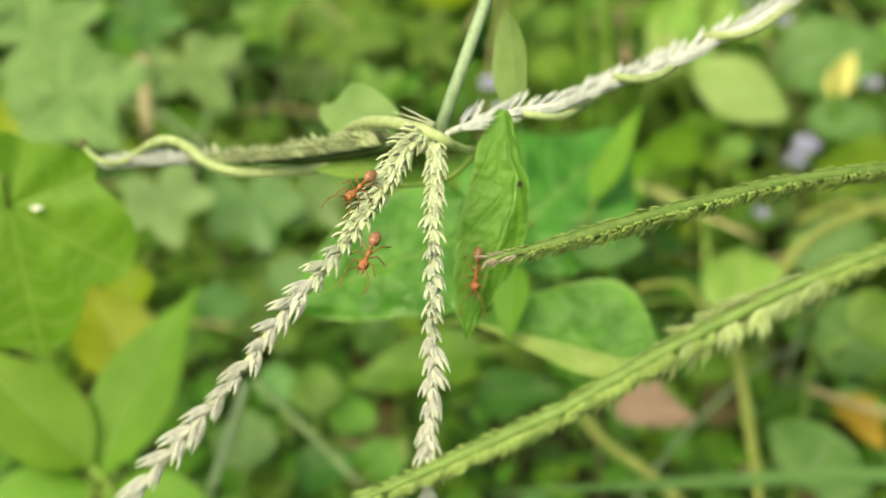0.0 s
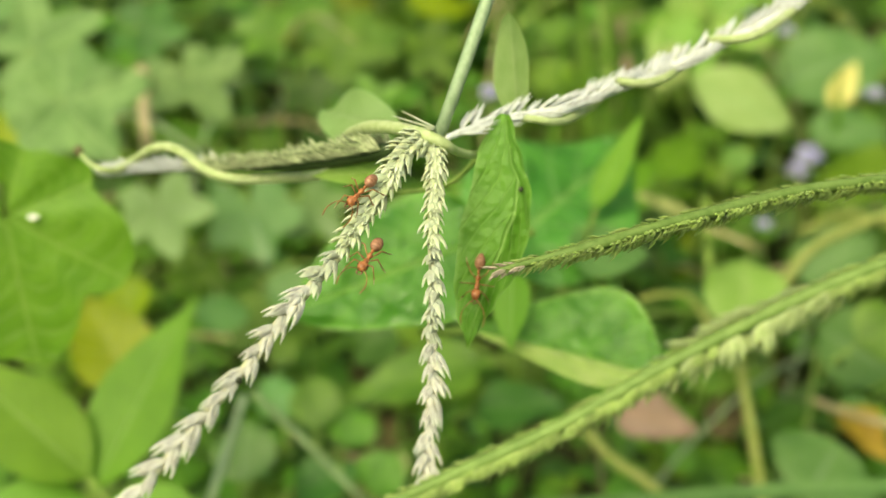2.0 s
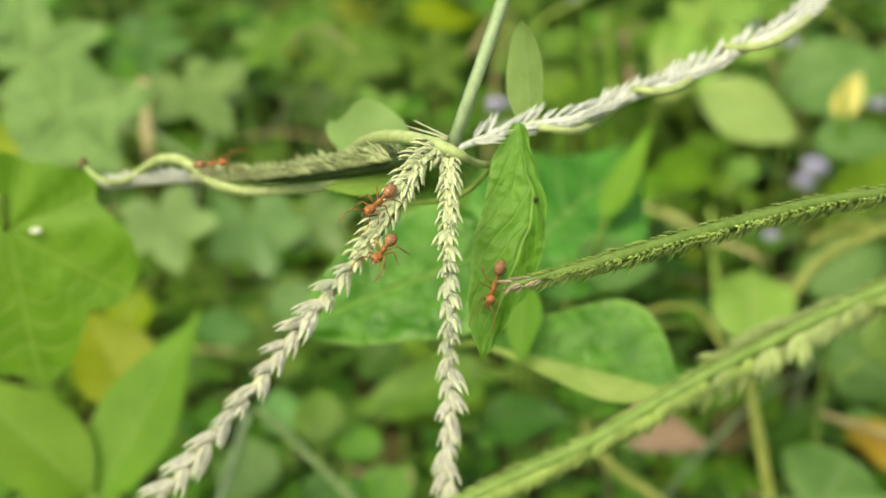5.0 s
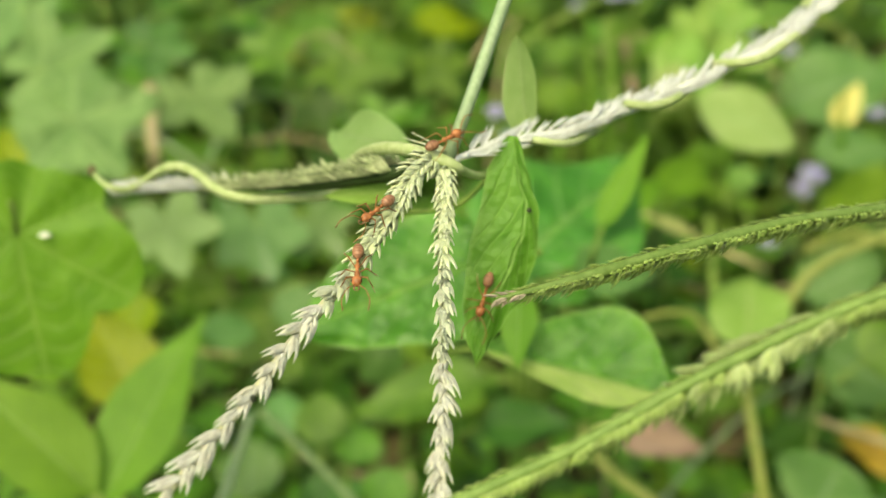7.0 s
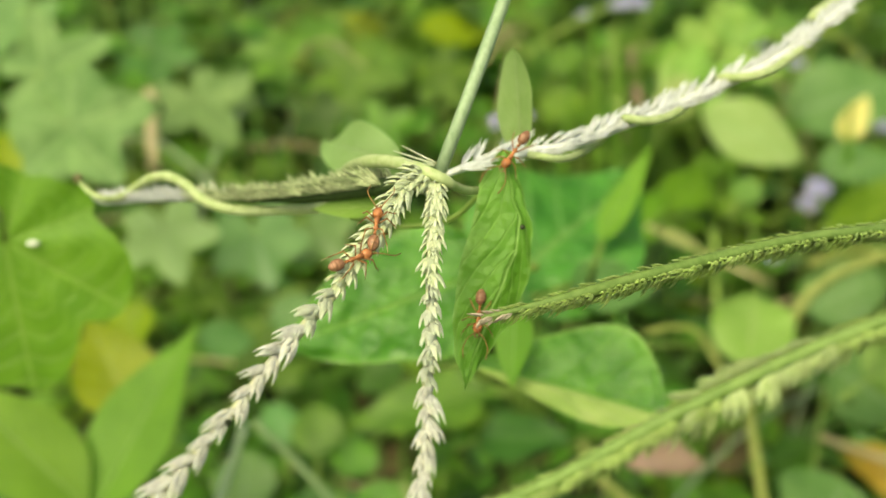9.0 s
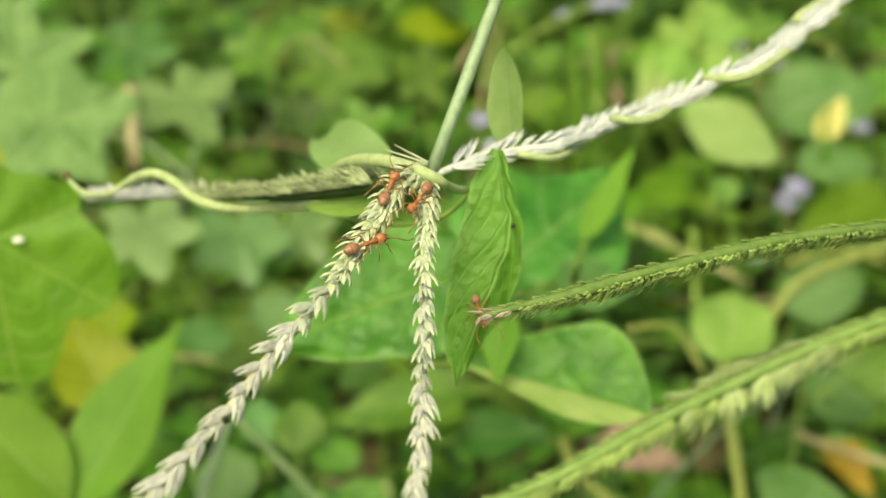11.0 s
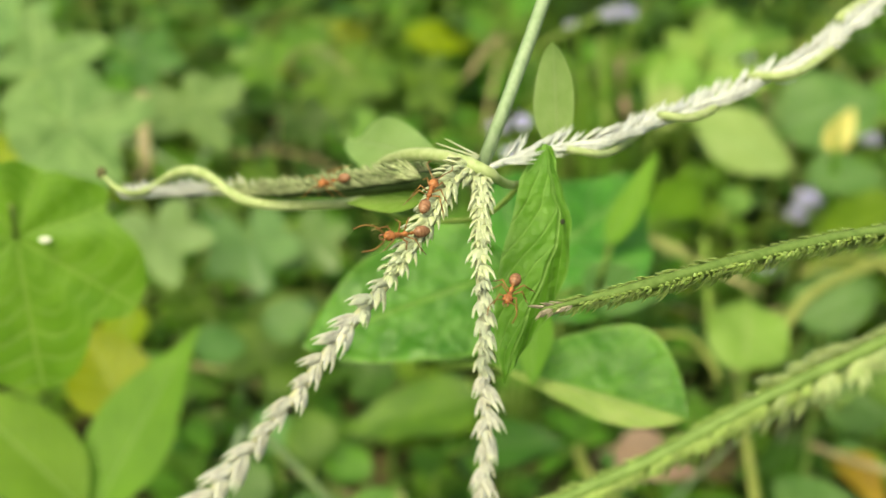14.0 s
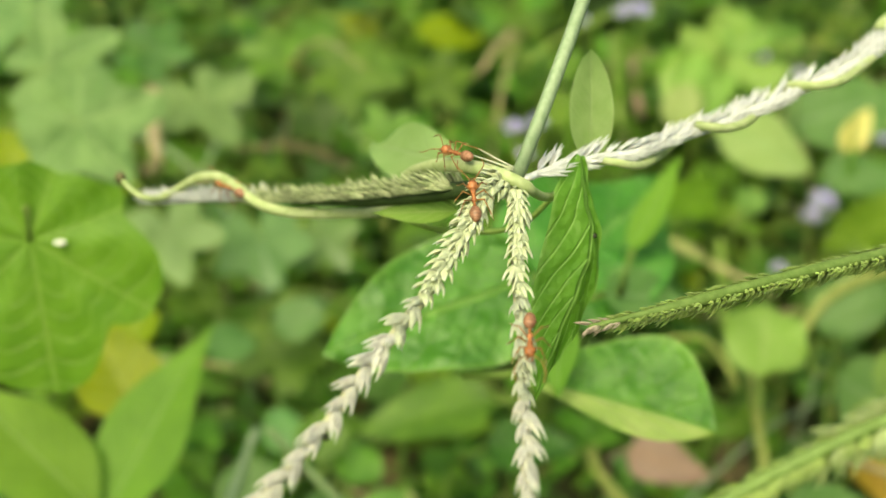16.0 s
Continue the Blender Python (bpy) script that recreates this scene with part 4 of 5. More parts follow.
weed("olive_leaf_weed", "weed with broad olive-green leaves and one withering", "weed", (0.24, 0.78, 0.0), (
    ("ovate", (0.3004, 0.5937, 0.1587), (0.2411, 0.5663, 0.1565), UPWARD, 0.036, M_OLIVE, dict(fold=0.15, droop=0.06, wave=0.08)),
    ("ovate", (0.1615, 0.5716, 0.1689), (0.1902, 0.6016, 0.1768), UPWARD, 0.026, M_OLIVE, dict(fold=0.15, droop=0.06)),
    ("ovate", (0.1402, 0.5963, 0.1346), (0.1731, 0.6298, 0.1478), UPWARD, 0.03, M_OLIVE, dict(fold=0.15, droop=0.06)),
    ("round", (0.2082, 0.6084, 0.1496), (0.2229, 0.6340, 0.1514), UPWARD, 0.018, M_MARGIN, dict(fold=0.1)),
    ("lance", (0.1751, 0.5417, 0.1589), (0.1501, 0.5673, 0.1630), (0.4, -0.6, 0.69), 0.009, M_TAN, dict(fold=0.3, droop=0.1)),
), thick=0.0014)
weed("lime_leaf_weed", "tall weed with bright lime leaves in a whorl", "weed", (0.26, 0.98, 0.0), (
    ("ovate", (0.2131, 0.7453, 0.1808), (0.1812, 0.7078, 0.1784), (-0.20, -0.5, 0.85), 0.026, M_MARGIN, dict(fold=0.2, droop=0.15, wave=0.1)),
    ("ovate", (0.2196, 0.7479, 0.1847), (0.2591, 0.7901, 0.1942), (0.00, -0.5, 0.85), 0.030, M_MARGIN, dict(fold=0.2, droop=0.15, wave=0.1)),
    ("ovate", (0.2170, 0.7489, 0.1863), (0.2368, 0.8197, 0.2038), (0.20, -0.5, 0.85), 0.026, M_MARGIN, dict(fold=0.2, droop=0.15, wave=0.1)),
    ("ovate", (0.2137, 0.7477, 0.1845), (0.1975, 0.7878, 0.1918), (-0.20, -0.5, 0.85), 0.028, M_MARGIN, dict(fold=0.2, droop=0.15, wave=0.1)),
    ("ovate", (0.2190, 0.7455, 0.1810), (0.2406, 0.7190, 0.1764), (0.00, -0.5, 0.85), 0.024, M_MARGIN, dict(fold=0.2, droop=0.15, wave=0.1)),
    ("ovate", (0.2156, 0.7445, 0.1795), (0.2019, 0.6820, 0.1749), (0.20, -0.5, 0.85), 0.024, M_MARGIN, dict(fold=0.2, droop=0.15, wave=0.1)),
))
weed("yellow_leaf_weed", "weed with one bright yellow leaf", "weed", (0.394, 0.956, 0.0), (
    ("ovate", (0.2859, 0.6828, 0.1483), (0.3024, 0.6996, 0.1719), UPWARD, 0.017, M_YELLOW, dict()),
    ("ovate", (0.2962, 0.6793, 0.1427), (0.3204, 0.6715, 0.1302), UPWARD, 0.022, M_WEED, dict()),
))


def fallen_leaf(label, base, tip, width, mat, z_normal=UPWARD):
    base, tip = Vector(base), Vector(tip)
    w = thing("fallen_leaf", label, "leaf", base, group="fallen leaves")
    part("blade", leaf_bm((tip - base).length, width, "ovate", fold=0.15, droop=0.1, wave=0.1, seed=5), mat, w, "", frame_of(base, tip, z_normal))
    part("stalk", tube([base, base + (base - tip) * 0.2 - Vector((0, 0, 0.01)), (base.x, base.y, 0.0)], 0.0008, 8, 6), mat, w)


fallen_leaf("pinkish brown dead leaf caught in the weeds", (0.1284, 0.4639, 0.1024), (0.1671, 0.4508, 0.0992), 0.026, M_DEAD)
fallen_leaf("orange-brown dead leaf on the ground", (0.2565, 0.5024, 0.0641), (0.2729, 0.4725, 0.0552), 0.022, M_ORANGE)
fallen_leaf("ochre dead leaf low in the weeds", (0.2634, 0.5489, 0.0608), (0.2857, 0.5454, 0.0546), 0.02, M_ORANGE)
fallen_leaf("brown dead leaf low in the weeds", (0.1880, 0.5169, 0.0532), (0.2126, 0.5100, 0.0420), 0.03, M_LITTER)


def stalk(name, label, points, radius, mat, kind="stalk"):
    chain = [Vector(q) for q in points]
    low = chain[0] if chain[0].z < chain[-1].z else chain[-1]
    run = Vector((low.x - 0.062, low.y - 0.035, 0)) / (0.488 - low.z)
    foot = Vector((low.x + run.x * low.z, low.y + run.y * low.z, 0.0))
    chain = ([foot] + chain) if low is chain[0] else (chain + [foot])
    s = thing(name, label, kind, foot, group="loose stalks")
    part("stem", tube(chain, radius, 30, 7), mat, s)
    return s


stalk("yellow_stalk", "yellowish upright weed stalk", [(0.1871, 0.3980, 0.0921), (0.1864, 0.4225, 0.1101), (0.1844, 0.4477, 0.1292), (0.1833, 0.4705, 0.1447)], 0.0024, M_STALK)
stalk("bent_stalk", "bent straw-yellow weed stalk", [(0.1518, 0.3831, 0.1075), (0.1359, 0.3956, 0.1175), (0.1208, 0.4054, 0.1236), (0.1092, 0.4161, 0.1308), (0.1070, 0.4337, 0.1301)], 0.0026, M_STALK)
stalk("bent_stalk", "bent pale green weed stalk", [(0.1978, 0.4785, 0.1380), (0.2080, 0.4829, 0.1615), (0.2232, 0.4928, 0.1752), (0.2579, 0.5011, 0.1856), (0.2976, 0.5148, 0.1860)], 0.0028, M_STALK)
stalk("bent_stalk", "yellow-brown bent weed stalk", [(0.1349, 0.4534, 0.1754), (0.1570, 0.4625, 0.1706), (0.1646, 0.4276, 0.1716)], 0.0012, M_STALK)
stalk("bent_stalk", "yellowish arched weed stalk", [(0.2302, 0.5363, 0.1543), (0.2617, 0.5580, 0.1504), (0.2785, 0.5365, 0.1535)], 0.0018, M_STALK)
stalk("dry_stick", "grey dry stick leaning in the weeds", [(0.2314, 0.4896, 0.0820), (0.2530, 0.4853, 0.0747), (0.2841, 0.4726, 0.0725)], 0.0019, M_STRAW)
stalk("dry_stalk", "tan dry stalk standing in the weeds", [(-0.1128, 0.6028, 0.2271), (-0.1087, 0.5819, 0.2142), (-0.1048, 0.5613, 0.2017)], 0.0032, M_STRAW)
stalk("green_stalk", "thin grey-green weed stalk", [(-0.0226, 0.3683, 0.1999), (-0.0038, 0.3581, 0.1842), (0.0201, 0.3378, 0.1713)], 0.0015, M_STEM_GREY)
stalk("green_stalk", "thin pale weed stalk", [(-0.0298, 0.3828, 0.1860), (-0.0370, 0.3713, 0.1696), (-0.0432, 0.3502, 0.1570)], 0.0018, M_CULM)
stalk("green_stalk", "upright green weed stalk", [(0.1539, 0.7962, 0.1780), (0.1549, 0.7671, 0.1533), (0.1559, 0.7406, 0.1324)], 0.0032, M_STEM)
stalk("green_stalk", "upright green weed stalk", [(0.1856, 0.5653, 0.1588), (0.1839, 0.5450, 0.1469), (0.1825, 0.5233, 0.1332)], 0.0017, M_STEM)
stalk("dry_stalk", "thin tan stalk leaning in the weeds", [(0.1500, 0.5662, 0.1612), (0.1750, 0.5509, 0.1548), (0.2083, 0.5341, 0.1454)], 0.0010, M_STRAW)
stalk("brown_stalk", "reddish brown weed stalk", [(0.1683, 0.7875, 0.1647), (0.1697, 0.7764, 0.1486), (0.1705, 0.7563, 0.1369)], 0.003, M_DEAD)
stalk("weed_stem", "pale thin weed stem leaning over", [(0.1621, 0.7709, 0.2114), (0.1387, 0.7729, 0.1978), (0.1147, 0.7752, 0.1847), (0.0898, 0.7732, 0.1652)], 0.0018, M_STEM)
stalk("weed_stem", "tan thin weed stem leaning over", [(0.0850, 0.7969, 0.1822), (0.0730, 0.7886, 0.1708), (0.0608, 0.7784, 0.1565)], 0.0018, M_STRAW)

def loose_stalks():
    """Thin bent stems that cross in the weeds."""
    rnd = random.Random(19)
    for k in range(150):
        y = rnd.uniform(0.42, 1.25) if k < 96 else rnd.uniform(0.55, 1.0)
        x = 0.06 + rnd.uniform(-0.9, 1.0) * (0.10 + 0.40 * (y - 0.03))
        a, l, tilt = rnd.uniform(0, 6.28), rnd.uniform(0.09, 0.2), rnd.uniform(0.25, 0.75) if k < 96 else rnd.uniform(0.7, 1.1)
        foot = Vector((x, y, 0.0))
        up = Vector((math.cos(a), math.sin(a), 0)) * l
        high = l * tilt * (0.55 + 0.45 * min(1, (y - 0.3) / 0.5))
        mat = rnd.choice((M_STEM, M_STALK, M_STRAW, M_STEM, M_CULM))
        word = {M_STEM: "thin green weed stem", M_STALK: "thin yellow-green weed stem", M_STRAW: "dry straw-coloured weed stem", M_CULM: "thin pale green weed stem"}[mat]
        s = thing("weed_stem", word + " bent over", "stalk", foot, group="loose stalks")
        part("stem", tube([foot, foot + up * 0.2 + Vector((0, 0, high * 0.7)), foot + up * 0.6 + Vector((0, 0, high)), foot + up + Vector((0, 0, high * rnd.uniform(0.5, 1.1)))], taper(rnd.uniform(0.0009, 0.0019), 0.0005), 16, 6), mat, s)


loose_stalks()

def upright_grass(base, tip, width, n):
    """One broad grass blade on a stem that goes down to the soil."""
    base, tip = Vector(base), Vector(tip)
    foot = (base.x + (base.x - tip.x) * 0.5, base.y + 0.01, 0.0)
    g = thing("grass_shoot", "upright green grass shoot among the weeds", "grass", foot, group="upright grass")
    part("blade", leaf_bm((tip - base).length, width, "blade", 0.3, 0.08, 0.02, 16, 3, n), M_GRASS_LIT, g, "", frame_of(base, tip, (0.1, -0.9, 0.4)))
    part("sheath", tube([base, base.lerp(Vector(foot), 0.5), foot], 0.0018, 8, 6), M_STEM, g)


for n, (base, tip, width) in enumerate((
    ((0.1396, 0.7189, 0.1030), (0.1346, 0.7351, 0.2200), 0.0085),
    ((0.1532, 0.7344, 0.0894), (0.1557, 0.7565, 0.2151), 0.0075),
    ((0.1350, 0.7870, 0.0979), (0.1251, 0.7883, 0.1922), 0.0070),
    ((0.1668, 0.7629, 0.0958), (0.1679, 0.7595, 0.1823), 0.0060),
    ((0.1140, 0.6950, 0.1044), (0.1194, 0.6932, 0.1930), 0.0060),
    ((0.2181, 0.6614, 0.1205), (0.2035, 0.6428, 0.1844), 0.0060),
    ((0.2847, 0.6621, 0.1179), (0.2771, 0.6489, 0.1898), 0.0060),
)):
    upright_grass(base, tip, width, n)

blade = thing("lying_grass", "pale glossy grass blade lying across", "grass", (0.24, 0.30, 0.0))
part("blade", leaf_bm(0.19, 0.0075, "blade", 0.25, 0.02, 0.02, 24, 3), M_GREY, blade, "", frame_of((0.2485, 0.3502, 0.1610), (0.0792, 0.3462, 0.1631), (0.038, -0.110, 0.993)))
part("sheath", tube([(0.2485, 0.3502, 0.1610), (0.2701, 0.3535, 0.1471), (0.24, 0.32, 0.1), (0.24, 0.30, 0.0)], 0.0015, 16, 6), M_STEM, blade)


def flower(at, size, seed):
    """A tuft of fine lilac florets on a green cup and a thin stem."""
    at = Vector(at)
    f = thing("lilac_flower", "small fluffy lilac flower head on a thin stem", "flower", (at.x, at.y, 0.0), group="lilac flowers")
    part("stem", tube([(at.x, at.y, 0), (at.x + 0.008, at.y + 0.01, at.z * 0.5), at], 0.0009, 10, 6), M_STEM, f)
    bm = bmesh.new()
    blob_into(bm, at, (size * 0.3, size * 0.3, size * 0.25), 6, 8)
    part("cup", bm, M_STEM, f)
    bm = bmesh.new()
    rnd = random.Random(seed)
    for k in range(70):
        d = Vector((rnd.gauss(0, 1), rnd.gauss(-0.2, 1), abs(rnd.gauss(0.2, 0.8)))).normalized()
        lemma_into(bm, at + d * size * 0.12, d, (0.3, 0.2, 1), size * rnd.uniform(0.35, 0.5), size * 0.13)
    part("floret_tuft", bm, M_PETAL, f, "lilac florets")


for n, (q, size) in enumerate((((0.0711, 0.4865, 0.2614), 0.0108), ((0.0809, 0.4883, 0.2634), 0.0098), ((0.0757, 0.4806, 0.2526), 0.0085), ((0.2494, 0.6032, 0.1579), 0.0165), ((0.2414, 0.5940, 0.1537), 0.0135), ((0.2160, 0.5569, 0.1452), 0.009), ((0.3113, 0.6870, 0.1531), 0.013), ((0.2666, 0.7370, 0.1749), 0.012), ((0.2492, 0.7709, 0.1721), 0.014), ((0.1643, 0.7575, 0.2094), 0.016), ((0.1533, 0.7570, 0.2093), 0.013), ((0.1347, 0.8005, 0.1852), 0.01))):
    flower(q, size, n)


# ---- undergrowth: a few plants, each repeated ----
def small_weed(kind, seed):
    rnd = random.Random(seed)
    labels = {"ovate": "small leafy green weed in the undergrowth", "dark": "small weed with dark green leaves", "lobed": "small weed with lobed green leaves", "tuft": "tuft of narrow green grass", "lime": "small weed with light green leaves"}
    w = thing("small_weed" if kind != "tuft" else "grass_tuft", labels[kind], "weed" if kind != "tuft" else "grass", group="undergrowth weeds")
    high = rnd.uniform(0.07, 0.12)
    top = Vector((rnd.uniform(-0.02, 0.02), rnd.uniform(-0.02, 0.02), high))
    if kind == "tuft":
        for k in range(9):
            a, l = rnd.uniform(0, 6.28), rnd.uniform(0.09, 0.19)
            out = Vector((math.cos(a), math.sin(a), rnd.uniform(0.8, 2.0)))
            nor = Vector((-math.cos(a), -math.sin(a), 0.6))
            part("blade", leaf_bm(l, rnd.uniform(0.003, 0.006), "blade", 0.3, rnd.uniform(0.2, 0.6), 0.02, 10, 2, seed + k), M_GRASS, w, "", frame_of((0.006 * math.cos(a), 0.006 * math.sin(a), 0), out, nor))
        return w
    part("stem", tube([(0, 0, 0), top * 0.5 + Vector((0.006, 0, 0)), top], taper(0.0016, 0.0009), 8, 6), M_STEM, w)
    mat = {"ovate": M_WEED, "dark": M_DARK_SHADED, "lobed": M_WEED, "lime": M_LANCE}[kind]
    count = 8 if kind != "lobed" else 6
    for k in range(count):
        f = 0.35 + 0.65 * k / (count - 1)
        foot = top * f
        a = k * 2.4 + rnd.uniform(-0.4, 0.4)
        l = rnd.uniform(0.026, 0.046) * (1.15 - 0.4 * f)
        tip = foot + Vector((math.cos(a), math.sin(a), rnd.uniform(-0.1, 0.5))).normalized() * l
        nor = Vector((-0.3 * math.cos(a), -0.3 * math.sin(a) - 0.25, 1))
        if kind == "lobed":
            mid = foot + (tip - foot) * 0.8
            part("leaf", lobed_bm(l * 0.75, IVY[1], IVY[0], seed=seed + k, na=40, nr=3), mat, w, "", frame_of(mid, mid + (tip - foot), nor))
            part("petiole", tube([foot, foot.lerp(mid, 0.5) + Vector((0, 0, 0.002)), mid], 0.0006, 5, 5), M_STEM, w)
        else:
            part("leaf", leaf_bm(l, l * rnd.uniform(0.45, 0.7), rnd.choice(("ovate", "ovate", "lance")), 0.2, rnd.uniform(0.05, 0.25), 0.05, 9, 3, seed + k), mat, w, "", frame_of(foot, tip, nor))
    return w


def undergrowth():
    rnd = random.Random(77)
    kinds = [small_weed(k, 30 + n) for n, k in enumerate(("ovate", "dark", "lobed", "tuft", "ovate", "lime", "lobed", "dark", "ovate"))]
    spots = []
    for k in range(9000):
        x, y = rnd.uniform(-0.75, 0.95), rnd.uniform(-0.25, 1.75)
        dense = 0.036 if (y > 0.3 and abs(x - 0.06) < 0.16 + 0.42 * y) else 0.13
        if -0.12 < y < 0.30 and abs(x - 0.06) < 0.22:
            continue
        if all((x - a) ** 2 + (y - b) ** 2 > dense ** 2 for a, b in spots):
            spots.append((x, y))
        if len(spots) >= 560:
            break
    spots.sort(key=lambda p: abs(p[0] - 0.06) + 0.6 * abs(p[1] - 0.65))
    far = {}
    for n, (x, y) in enumerate(spots):
        src = kinds[n] if n < len(kinds) else rnd.choice(kinds)
        grow = 0.65 + 0.75 * min(max((y - 0.4) / 0.6, 0), 1) + rnd.uniform(-0.15, 0.15)
        if "tuft" in src.name:
            grow *= 0.8
        m = pose(x, y, 0.0, rnd.uniform(-10, 10), rnd.uniform(-10, 10), rnd.uniform(0, 360))
        if n < len(kinds):
            src.matrix_basis = m
        elif n < 290:
            ob = copy_thing(src, m)
            ob.scale = (grow, grow, grow)
        else:
            for o in src.children:
                mat = o.data.materials[0]
                verts, faces, uvs = far.setdefault(mat, ([], [], []))
                t, k = m @ Matrix.Diagonal((grow, grow, grow, 1)) @ o.matrix_basis, len(verts)
                layer = o.data.uv_layers.active
                verts.extend(t @ v.co for v in o.data.vertices)
                for f in o.data.polygons:
                    faces.append([k + i for i in f.vertices])
                    uvs.extend(tuple(layer.data[i].uv) if layer else (0.5, 0.5) for i in f.loop_indices)
    rest = thing("undergrowth", "mixed green weeds covering the ground", "weeds", kind="stuff")
    for mat, (verts, faces, uvs) in far.items():
        me = bpy.data.meshes.new("foliage")
        me.from_pydata(verts, [], faces)
        layer = me.uv_layers.new(name="UVMap")
        layer.data.foreach_set("uv", np.array(uvs, dtype=np.float32).ravel())
        me.materials.append(mat)
        me.shade_smooth()
        tagged(hang("foliage", me, rest), kind="stuff")


undergrowth()


def ground_cover():
    """Small low leaves, too many to count."""
    rnd = random.Random(91)
    rest = thing("ground_cover", "low green leaves close to the soil", "weeds", kind="stuff")
    # The many very dark leaves paint the shade of the gaps near the soil.
    for mat, count, wide in ((M_WEED, 1300, 0), (M_DARK_SHADED, 2500, 0), (M_GREY, 500, 0), (M_LANCE, 420, 0), (M_ROUND, 130, 0), (M_LIME, 240, 0), (M_WEED, 22000, 1), (M_DARK_SHADED, 9000, 1)):
        verts, faces, uvs = [], [], []
        for k in range(count):
            y = rnd.uniform(0.28, 1.6)
            x = 0.06 + rnd.uniform(-1, 1) * (0.16 + 0.42 * y)
            l = rnd.uniform(0.010, 0.030)
            if wide:
                a, q = rnd.uniform(0, 6.28), 0.45 + 4.5 * rnd.random() ** 0.8
                x, y, l = 0.06 + q * math.cos(a), 0.3 + q * math.sin(a), rnd.uniform(0.03, 0.07)
                if 0.02 < y < 1.55 + rnd.uniform(-0.1, 0.1) and abs(x - 0.06) < 0.14 + 0.42 * y + rnd.uniform(-0.05, 0.02):
                    continue
            w, n = l * rnd.uniform(0.3, 0.42), len(verts)
            m = pose(x, y, rnd.uniform(0.008, 0.05 + 0.08 * wide), rnd.uniform(-10, 45), rnd.uniform(-25, 25), rnd.uniform(0, 360))
            verts.extend(m @ Vector(q) for q in ((0, 0, 0), (-w * 0.8, l * 0.25, 0.002), (0, l * 0.3, 0), (w * 0.8, l * 0.25, 0.002), (-w, l * 0.55, 0.002), (0, l * 0.6, 0), (w, l * 0.55, 0.002), (0, l, -0.003)))
            for f in ((0, 2, 1), (0, 3, 2), (1, 2, 5, 4), (2, 3, 6, 5), (4, 5, 7), (5, 6, 7)):
                faces.append([n + i for i in f])
                uvs.extend(((0.5, 0), (0.1, 0.25), (0.5, 0.3), (0.9, 0.25), (0, 0.55), (0.5, 0.6), (1, 0.55), (0.5, 1))[i] for i in f)
        me = bpy.data.meshes.new("foliage")
        me.from_pydata(verts, [], faces)
        me.uv_layers.new(name="UVMap").data.foreach_set("uv", np.array(uvs, dtype=np.float32).ravel())
        me.materials.append(mat)
        me.shade_smooth()
        tagged(hang("foliage", me, rest), kind="stuff")


ground_cover()


# ---- ants ----
def leg_bm(side, hip, knee, foot, toe):
    bm = bmesh.new()
    pts = [Vector((side * (hip[0] + 0.84 * (x - hip[0])), hip[1] + 0.84 * (y - hip[1]), z)) for x, y, z in (hip, knee, foot, toe)]
    for a, b, r0, r1 in ((pts[0], pts[1], 0.00010, 0.00013), (pts[1], pts[2], 0.00011, 0.00008)):
        tube_into(bm, [a, a.lerp(b, 0.35), b], taper(r0, r1), 6)
    for q in pts[1:3]:
        blob_into(bm, q, (0.00015, 0.00015, 0.00015), 4, 6)
    toes = bmesh.new()
    tube_into(toes, [pts[2], pts[2].lerp(pts[3], 0.5) + Vector((0, 0, 0.0001)), pts[3]], taper(0.00008, 0.00005), 6)
    return bm, toes


